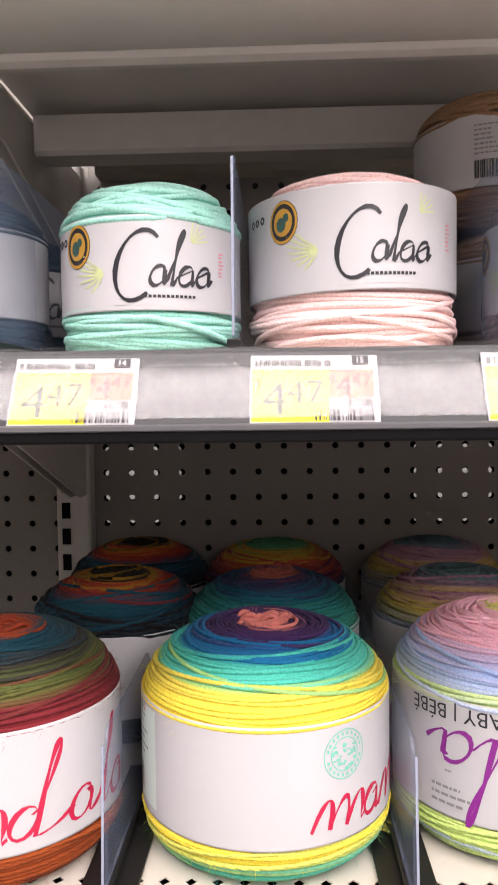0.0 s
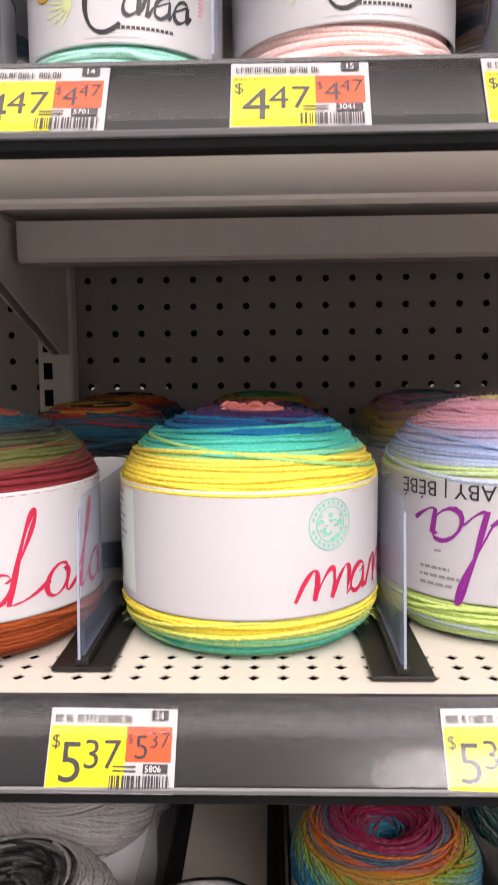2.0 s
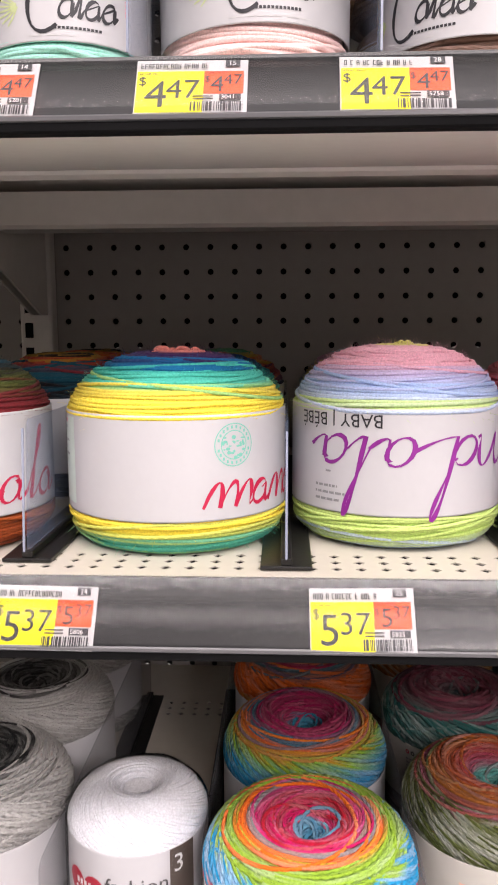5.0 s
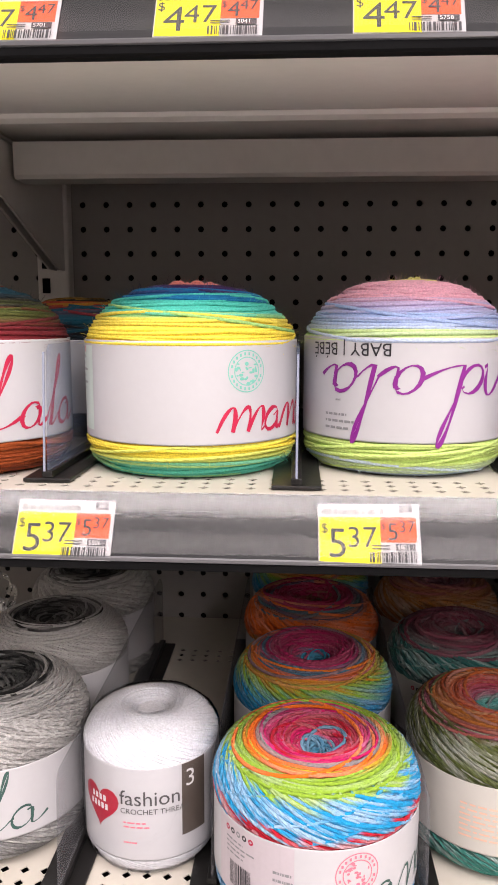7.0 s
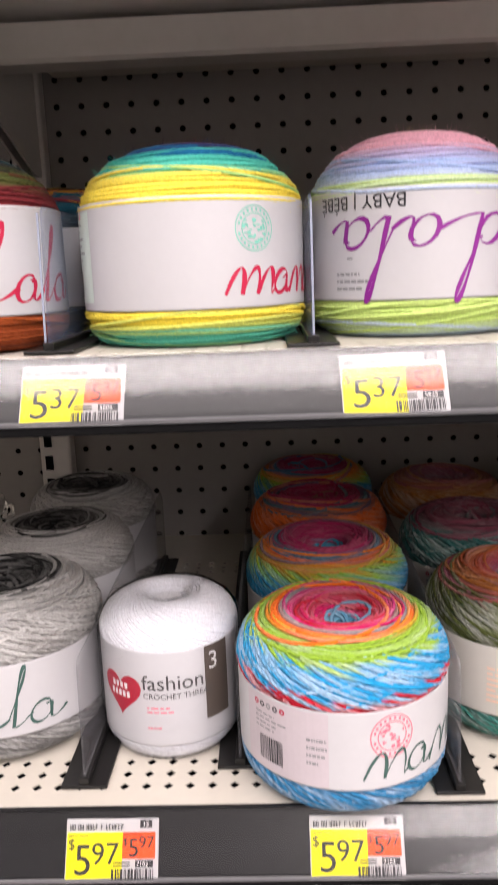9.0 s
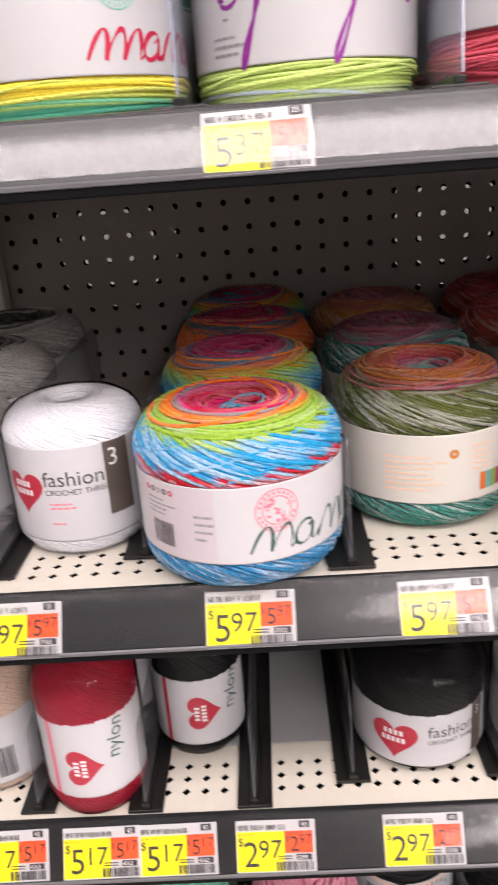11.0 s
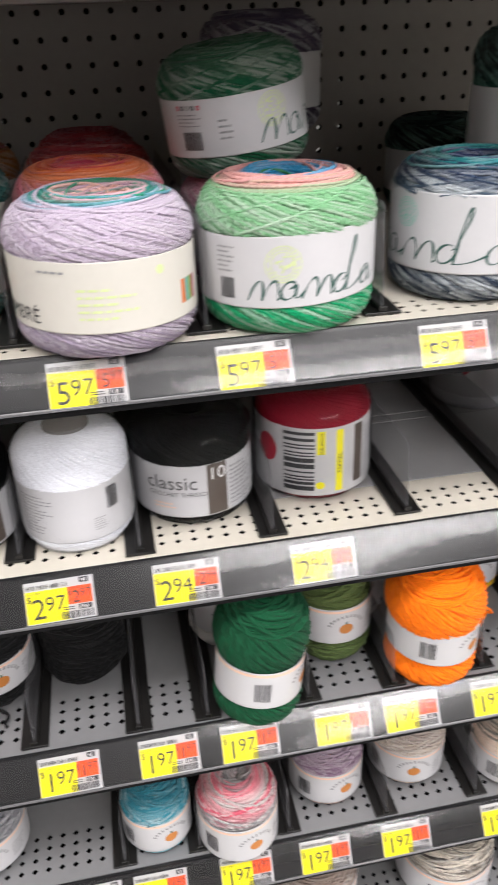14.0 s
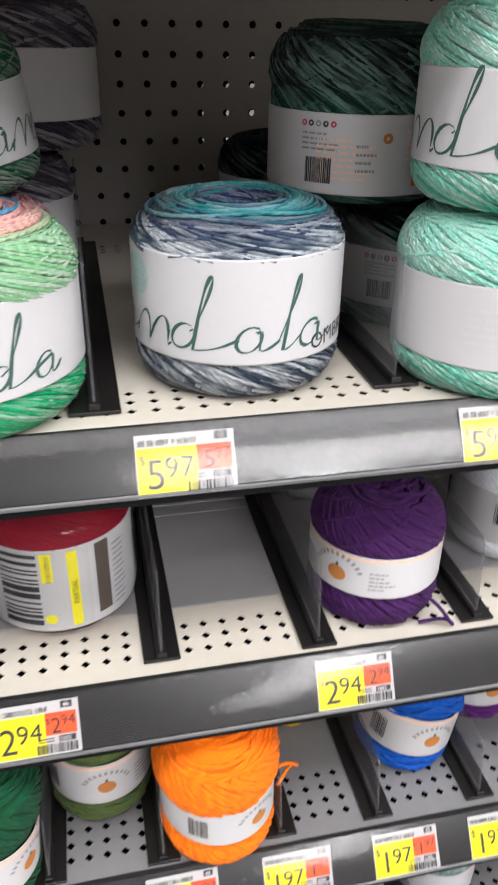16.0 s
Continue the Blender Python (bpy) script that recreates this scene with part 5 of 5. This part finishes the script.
def thread_ball(label, x, y, z, R, H, mat, seed, yaw=0, band=(0.20, 0.66), wrap_film=True, tube=False):
    """Fine thread wound on a tube: ridged winding, paper band, thin clear film."""
    t = holder("thread_ball", pose(x, y, z, 0, 0, yaw), label, "crochet thread", "balls of crochet thread")
    pr = Profile(SPOOL, R, H)
    rnd = random.Random(seed)
    v, f, a = core_mesh(pr, 0.0002, 72)
    link("winding", v, f, mat, t, smooth=True, attrs=a)
    top, low = pr.side(H * band[1]) + 0.001, pr.side(H * band[0]) - 0.001
    rim = pr.length * 0.16
    paths = slant_paths(pr, rim, top, 0.00075, rnd, 1.5, 0.0002)
    paths += slant_paths(pr, low, pr.length, 0.0009, rnd, 1.0, 0.0002)
    paths += ring_paths(pr, 0.001, rim + 0.002, 0.0012, rnd, 40, 1.0, 0.0005, 0.1)
    V, F, at_ = strand_mesh(paths, 0.0006, 4)
    tagged(link("outer_thread", V, F, mat, t, smooth=True, attrs=at_), kind="stuff")
    bm = bmesh.new()
    bmesh.ops.create_cone(bm, cap_ends=True, segments=24, radius1=R * (0.40 if tube else 0.2), radius2=R * (0.40 if tube else 0.2), depth=0.004, matrix=Matrix.Translation((0, 0, H * (1.002 if tube else 0.94))))
    part("tube_end", bm, CORECARD if tube else mat, t, "card tube end")
    w = Wrap(t, R * 1.012, H * band[0], H * band[1], PAPER)
    if wrap_film:
        v, f, a = core_mesh(pr, -0.0022, 56)
        v = [Vector(p) for p in v]
        v = [p * (1 + 0.010 * noise.noise(p * 130 + Vector((seed, 0, 0))) * min(1.0, abs(p.z / H - 0.45) * 3)) for p in v]
        shell = link("shrink_wrap", [(p.x, p.y, max(0.0003, p.z)) for p in v], f, SHRINK, t, "crinkled clear film", True)
        shell.visible_shadow = False
    return t, w


def heart_badge(w, u, v, size, turn=0):
    w.print("heart_badge", Print().add(Print().heart(0, 0, size).pts, Print().heart(0, 0, size).faces, u, v, turn), BADGERED, 0.0005, "red heart shape")
    p = Print()
    for k, s, c in ((0.07, 0.42, 4), (-0.10, 0.5, 5)):
        for i in range(c):
            a, d = -s * size / 2 + i * s * size / c, s * size / c
            p.rect(a, k * size, a + 0.66 * d, (k + 0.12) * size)
    q = Print().add(p.pts, p.faces, u, v, turn)
    tagged(w.print("badge_bars", q, WHITEINK, 0.0008), kind="stuff")


c, w = thread_ball("white crochet thread ball in a printed paper band", 0.1395, -0.375, ZC, 0.0432, 0.0930, WHITETH, 71, band=(0.13, 0.79), yaw=0)
h = w.z1 - w.z0
heart_badge(w, -0.028, h * 0.54, 0.032)
w.print("band_word", Print().text("fashion", 0.0098, -0.0125, h * 0.605).text("CROCHET THREAD", 0.0036, -0.0120, h * 0.51), SLATEINK, 0.0006, "grey lettering")
small_print(w, -0.010, h * 0.36, 0.026, h * 0.09, 2, PINKINK, 3)
small_print(w, -0.010, h * 0.19, 0.014, h * 0.05, 1, PINKINK, 4)
w.print("side_panel", Print().rect(0.0265, h * 0.22, 0.044, h * 0.99), TAUPE, 0.0005, "dark taupe panel")
w.print("size_figure", Print().text("3", 0.0115, 0.0285, h * 0.74), WHITEINK, 0.0008)

c, w = thread_ball("beige nylon thread spool in a white band", 0.061, -0.405, ZD, 0.0305, 0.088, BEIGETH, 72, band=(0.10, 0.70))
h = w.z1 - w.z0
w.print("side_stripe", Print().rect(-0.033, 0.0, -0.029, h), BADGERED)
barcode(w, 0.008, h * 0.1, 0.012, h * 0.45, 6)
small_print(w, -0.022, h * 0.1, 0.022, h * 0.75, 9, GREYINK, 6)
c, w = thread_ball("dark red nylon thread spool in a white band", 0.1345, -0.428, ZD, 0.0325, 0.110, REDTH, 73, band=(0.17, 0.70), tube=True, yaw=-4)
h = w.z1 - w.z0
heart_badge(w, 0.002, h * 0.42, 0.029, 90)
w.print("side_stripe", Print().rect(-0.020, 0.0, -0.0165, h), PINKINK)
w.print("band_word", Print().text("nylon", 0.0100, 0.0265, h * 0.45, 80), GREENINK)
c, w = thread_ball("black nylon thread spool in a white band", 0.2015, -0.380, ZD, 0.0315, 0.108, BLACKTH, 74, band=(0.12, 0.62), tube=True, yaw=-2)
h = w.z1 - w.z0
heart_badge(w, 0.006, h * 0.5, 0.029, 90)
w.print("side_stripe", Print().rect(-0.022, 0.0, -0.0185, h), BADGERED)
w.print("band_word", Print().text("nylon", 0.0100, 0.030, h * 0.42, 80), GREENINK)
thread_ball("black nylon thread spool behind another", 0.135, -0.345, ZD, 0.031, 0.105, BLACKTH, 75, band=(0.12, 0.62))

for x, y, seed, yw in ((0.357, -0.390, 76, -6),):
    c, w = thread_ball("black crochet thread ball in a white band", x, y, ZD, 0.0445, 0.080, BLACKTH, seed, band=(0.08, 0.60), yaw=yw)
    h = w.z1 - w.z0
    heart_badge(w, -0.019, h * 0.50, 0.034)
    w.print("band_word", Print().text("fashion", 0.0090, 0.003, h * 0.58).text("CROCHET THREAD", 0.0033, 0.003, h * 0.44), SLATEINK, 0.0006)
    small_print(w, 0.002, h * 0.2, 0.024, h * 0.12, 2, PALEINK, 3)
    w.print("side_panel", Print().rect(0.037, h * 0.04, 0.050, h * 0.99), TAUPE, 0.0005)
    w.print("size_figure", Print().text("3", 0.007, 0.040, h * 0.74), WHITEINK, 0.0008)
c, w = thread_ball("white crochet thread ball with printed paper", 0.452, -0.400, ZD, 0.0435, 0.0925, COOLTH, 77, band=(0.14, 0.64), tube=True)
h = w.z1 - w.z0
small_print(w, -0.045, h * 0.15, 0.030, h * 0.75, 12, GREYINK, 8)
barcode(w, 0.026, h * 0.5, 0.010, h * 0.40, 8)
small_print(w, 0.014, h * 0.18, 0.010, h * 0.25, 6, GREYINK, 9)
c, w = thread_ball("black crochet thread ball in a white and taupe band", 0.5478, -0.3775, ZD, 0.0490, 0.0865, BLACKTH, 78, band=(0.12, 0.66), yaw=-4)
h = w.z1 - w.z0
w.print("band_word", Print().text("classic", 0.0125, -0.041, h * 0.55).text("CROCHET THREAD", 0.0040, -0.039, h * 0.41), SLATEINK, 0.0006, "grey lettering")
small_print(w, -0.035, h * 0.18, 0.030, h * 0.14, 2, PEACHINK, 3)
w.print("side_panel", Print().rect(0.010, 0.001, 0.0265, h * 0.995), TAUPE, 0.0005, "taupe panel")
w.print("size_figure", Print().text("10", 0.0112, 0.0106, h * 0.70), WHITEINK, 0.0008)
small_print(w, 0.030, h * 0.1, 0.03, h * 0.8, 10, GREYINK, 4)
c, w = thread_ball("dark red crochet thread ball with a stock label", 0.655, -0.3665, ZD, 0.0485, 0.0895, REDTH, 79, band=(0.08, 0.78), yaw=-6)
h = w.z1 - w.z0
w.print("heart_badge", Print().disc(-0.050, h * 0.62, 0.011, 0.013, 20), BADGERED)
w.print("stock_label", Print().rect(-0.034, h * 0.04, 0.026, h * 0.98), TAGWHITE, 0.0006, "white stock label stuck on the band")
w.print("stock_barcode", Print().add([(v_, -u_) for u_, v_ in Print().bars(0, 0, h * 0.88, 0.026, 5, True, 18).pts], Print().bars(0, 0, h * 0.88, 0.026, 5, True, 18).faces, -0.032, h * 0.95), INK, 0.0009)
w.print("marker_stripe", Print().rect(-0.004, h * 0.62, 0.003, h * 0.96).rect(0.012, h * 0.05, 0.0185, h * 0.96).disc(-0.001, h * 0.16, 0.004, 0.0035), YELLOW, 0.0008, "yellow marker strokes")
w.print("stock_words", Print().text("PARTIAL", 0.0036, 0.0172, h * 0.32, 90).text("FOR REPLN", 0.0028, 0.0015, h * 0.62, 90), INK, 0.0011)
small_print(w, 0.004, h * 0.15, 0.0065, h * 0.7, 14, GREYINK, 5)
w.print("side_panel", Print().rect(0.030, h * 0.1, 0.040, h * 0.96), TAUPE, 0.0005)
small_print(w, 0.043, h * 0.1, 0.012, h * 0.8, 12, GREYINK, 5)
c, w = thread_ball("white crochet thread ball far back on the shelf", 0.862, -0.250, ZD, 0.044, 0.086, WHITETH, 80)
heart_badge(w, -0.03, (w.z1 - w.z0) * 0.8, 0.02)
c, w = thread_ball("white crochet thread ball in a printed band", 0.990, -0.362, ZD, 0.0435, 0.09, COOLTH, 81)
barcode(w, -0.034, (w.z1 - w.z0) * 0.4, 0.026, (w.z1 - w.z0) * 0.4, 3)


# ---- shelves D to G: cotton skeins and small balls ----
def cotton(name, col, second=None, marl=0.0):
    return yarn(name, [(0, tone(col)), (1, tone(second or col))], marl, deep=False)


def pumpkin_mark(w, u, v, size, turn=0):
    p = Print().disc(u, v, size * 0.5, size * 0.42, 14)
    w.print("pumpkin_mark", p, PUMPKIN, 0.0006, "small orange pumpkin shape")
    w.print("stalk_mark", Print().rect(u - size * 0.06, v + size * 0.4, u + size * 0.08, v + size * 0.62), GREENINK, 0.0008)
    arc = Print()
    for i in range(11):
        a = radians(160 - i * 14)
        q = Print().rect(-size * 0.07, -size * 0.12, size * 0.07, size * 0.12)
        arc.add(q.pts, q.faces, u + size * 1.25 * math.cos(a), v + size * 1.05 * math.sin(a), math.degrees(a) - 90)
    w.print("arched_mark", arc, GREYINK, 0.0006)


def skein(label, x, y, z, R, H, mat, seed, yaw=0, tip=(0, 0), lean=0.0, band=(0.20, 0.53), mark_u=0.0, shape=SKEIN, strand=0.0018, fine=True, loop=False, slant=(0.30, 1.1, 0), band_r=0.975):
    s, w = wound("yarn_skein", label, "yarn skein", "cotton yarn skeins", (x, y, z), R, H, mat, shape, strand, band, seed, yaw, tip, lean, None, fine, 2.2, 0.4, slant, band_r=band_r)
    h = w.z1 - w.z0
    pumpkin_mark(w, mark_u, h * 0.42, 0.0135)
    w.print("peach_line", Print().rect(-R * 2.6, h * 0.90, R * 2.6, h * 0.965), PEACHINK)
    small_print(w, mark_u + 0.022, h * 0.2, 0.018, h * 0.5, 5, GREYINK, seed)
    barcode(w, mark_u - 0.052, h * 0.2, 0.014, h * 0.5, seed)
    if loop:
        u = np.linspace(0, 1, 40)
        P = np.stack([R * 0.75 + 0.022 * np.sin(np.pi * u) ** 0.8, -R * 0.72 - 0.002 * np.sin(2 * np.pi * u), H * (0.40 if H > 0.09 else 0.16) + 0.010 * np.cos(2 * np.pi * u) * (1 - u) - 0.012 * u], 1)
        V, F, at_ = strand_mesh([(P, np.tile([0.2, -1.0, 0.1], (40, 1)), np.full(40, 0.3), u * 0.06, False, 1.0)], 0.0013, 7)
        link("loose_end", V, F, mat, s, "loop of loose yarn", True, at_)
    return s, w


ROUND = [(0.05, 0.90), (0.12, 0.965), (0.34, 1.0), (0.62, 0.97), (0.86, 0.88), (0.98, 0.76), (1.0, 0.66), (0.97, 0.60), (0.96, 0.26), (0.99, 0.20), (0.96, 0.12), (0.86, 0.04), (0.7, 0.0)]
skein("purple cotton skein in a white band on the shelf", 0.864, -0.407, ZD, 0.0425, 0.087, cotton("purple_cotton", "3f1653"), 91, yaw=-20, band=(0.33, 0.68), mark_u=-0.026, shape=BALL, slant=(0.25, 1.0, 1), loop=True, band_r=1.04)
skein("dark green cotton skein tipped in a white band", 0.5825, -0.449, ZE, 0.0395, 0.119, cotton("forest_cotton", "0d4a2c"), 92, yaw=60, tip=(4, 3), lean=-0.002, band=(0.20, 0.52))
skein("bright orange cotton skein with a loose loop, white band", 0.7500, -0.436, ZE, 0.0420, 0.121, cotton("orange_cotton", "ff7d00"), 93, yaw=35, tip=(3, -4), lean=-0.004, band=(0.26, 0.58), loop=True)
skein("olive green cotton ball in a white band", 0.6675, -0.390, ZE, 0.0365, 0.085, cotton("olive_cotton", "5c6b3c", "4f6034"), 94, band=(0.32, 0.78), shape=ROUND, slant=None, band_r=1.045, mark_u=0.004)
skein("bright blue cotton skein in a white band", 0.909, -0.395, ZE, 0.0370, 0.085, cotton("blue_cotton", "1556b8"), 95, tip=(0, 8), band=(0.28, 0.72), shape=ROUND, slant=None, band_r=1.045, mark_u=0.004)
skein("yellow cotton skein behind an orange one", 0.828, -0.335, ZE, 0.035, 0.075, cotton("yellow_cotton", "c9a01c"), 96, band=(0.25, 0.7), shape=ROUND, slant=None, fine=False, band_r=1.045)
skein("white cotton ball behind an orange skein", 0.700, -0.345, ZE, 0.033, 0.085, cotton("white_cotton", "d9d9dc"), 97, band=(0.25, 0.75), shape=ROUND, slant=None, fine=False, band_r=1.045)
skein("white cotton ball behind a dark green skein", 0.571, -0.350, ZE, 0.034, 0.085, cotton("ivory_cotton", "dcd8d2"), 98, band=(0.25, 0.75), shape=ROUND, slant=None, fine=False, band_r=1.045)
skein("purple cotton ball in a white band", 0.990, -0.360, ZE, 0.035, 0.075, cotton("violet_cotton", "5a2070"), 99, band=(0.30, 0.8), shape=ROUND, slant=None, fine=False, band_r=1.045)
skein("pink cotton skein in a white band", 0.265, -0.447, ZE, 0.0375, 0.108, cotton("pink_cotton", "efa3b8"), 100, band=(0.24, 0.55), tip=(2, 3), mark_u=0.025)
skein("mint cotton skein in a white band", 0.178, -0.445, ZE, 0.0385, 0.100, cotton("mint_cotton", "86c9b4"), 101, band=(0.20, 0.55))
skein("black cotton ball with a loose tail, white band", 0.3475, -0.377, ZE, 0.0395, 0.080, cotton("black_cotton", "101012"), 102, band=(0.26, 0.66), shape=ROUND, slant=None, mark_u=0.018, band_r=1.045, loop=False)
wound("yarn_skein", "black cotton ball with no band in the shade", "yarn skein", "cotton yarn skeins", (0.4335, -0.365, ZE), 0.0385, 0.080, cotton("jet_cotton", "060607"), ROUND, 0.0018, None, 103, fine=False, tilt=2.2, cross=0.4)
u = np.linspace(0, 1, 36)
P = np.stack([0.357 + 0.012 * u + 0.004 * np.sin(5 * u), -0.418 - 0.018 * u, ZE + 0.0018 + 0.004 * (1 - u)], 1)
V, F, at_ = strand_mesh([(P, np.tile([0, 0, 1.0], (36, 1)), np.full(36, 0.3), u * 0.05, False, 1.0)], 0.0014, 6)
tagged(link("yarn_strand", V, F, bpy.data.materials["black_cotton"], None, smooth=True, attrs=at_), "loose black yarn tail lying on the shelf", "yarn strand")


def small_ball(label, x, y, z, R, H, cols, seed, band=(0.14, 0.66), marl=0.3, mark_u=0.012, yaw=0):
    mat = yarn("small_ball_yarn", [(p, tone(c)) for p, c in cols], marl, deep=False)
    return skein(label, x, y, z, R, H, mat, seed, yaw=yaw, band=band, shape=ROUND, slant=None, strand=0.0013, fine=False, band_r=1.045, mark_u=mark_u)


small_ball("teal blue cotton ball in a white band", 0.481, -0.430, ZF, 0.0325, 0.073, [(0, "2c6f80"), (0.4, "3c8596"), (0.6, "4a98aa"), (1, "6fbfd0")], 111)
small_ball("pink and grey striped cotton ball in a white band", 0.559, -0.449, ZF, 0.0375, 0.082, [(0, "b9a9a9"), (0.12, "77787a"), (0.2, "d96f80"), (0.3, "b0aaa8"), (0.38, "c8566a"), (0.5, "8a8a8c"), (1, "e0c9c4")], 112, band=(0.08, 0.60), marl=0.45)
small_ball("plum and grey cotton ball in a white band", 0.659, -0.411, ZF, 0.0365, 0.074, [(0, "7d6a80"), (0.3, "a392a0"), (0.45, "8a6f88"), (1, "dcbfae")], 113)
small_ball("cream and grey cotton ball in a white band", 0.750, -0.404, ZF, 0.0385, 0.073, [(0, "b3a9a0"), (0.3, "a79a94"), (0.5, "c9bcb0"), (1, "e5ccb8")], 114, mark_u=-0.006)
small_ball("grey and cream cotton ball in a white band", 0.854, -0.431, ZF, 0.0375, 0.080, [(0, "5a5650"), (0.3, "77736d"), (0.42, "e0c8b8"), (0.52, "e9d4c4"), (1, "ece4dc")], 115, band=(0.10, 0.56), marl=0.15)
small_ball("teal multicolour cotton ball in a white band", 0.958, -0.405, ZF, 0.0365, 0.070, [(0, "7a8a88"), (0.5, "6a8a86"), (0.8, "2f6f70"), (1, "8a5a70")], 116, yaw=160)
small_ball("grey ombre cotton ball in a white band", 0.313, -0.413, ZF, 0.0400, 0.068, [(0, "6a6a70"), (0.4, "87878d"), (0.6, "9c9ca2"), (1, "cfcfd4")], 117)
small_ball("rose cotton ball in a white band", 0.225, -0.420, ZF, 0.0385, 0.072, [(0, "d99aa8"), (1, "e6b7c0")], 118)
small_ball("brown and cream cotton ball in a white band", 0.640, -0.425, ZG, 0.050, 0.085, [(0, "8a7a70"), (0.5, "a3938a"), (1, "cdbcae")], 121, band=(0.1, 0.72))
small_ball("black and cream zebra cotton ball in a white band", 0.800, -0.425, ZG, 0.052, 0.090, [(0, "2b2826"), (0.15, "d9cfc0"), (0.25, "2b2826"), (0.35, "d9cfc0"), (0.45, "35302c"), (0.55, "c9beb0"), (1, "c9beb0")], 122, band=(0.1, 0.60))
small_ball("cream and pale green cotton ball in a white band", 0.930, -0.425, ZG, 0.050, 0.085, [(0, "cfd6b0"), (0.5, "c3d0a0"), (1, "dfe2c8")], 123, band=(0.1, 0.6))
skein("navy blue yarn skein on the next bay of shelving", -0.115, -0.33, ZB, 0.050, 0.15, cotton("navy_yarn", "10204a"), 131, fine=False)
skein("beige yarn skein on the next bay of shelving", -0.105, -0.20, ZB, 0.042, 0.12, cotton("oatmeal_yarn", "b5a595"), 132, fine=False)


# ---- crinkled clear bag beside the grey cakes ----
def crinkled_bag(x, y, z):
    bag = holder("plastic_bag", pose(x, y, z), "crumpled clear plastic bag standing beside grey yarn", "plastic bag")
    bm = bmesh.new()
    bmesh.ops.create_icosphere(bm, subdivisions=4, radius=1)
    for v in bm.verts:
        p = v.co.copy()
        d = 1 + 0.22 * noise.noise(p * 2.3) + 0.12 * abs(noise.noise(p * 6.0)) + 0.05 * noise.noise(p * 14)
        v.co = Vector((p.x * 0.048, p.y * 0.060, 0.055 + p.z * 0.055))
        v.co = Vector((v.co.x * d, v.co.y * d, max(0.0005, v.co.z * d)))
    part("film", bm, SHRINK, bag, smooth=False)


crinkled_bag(-0.088, -0.170, ZC)
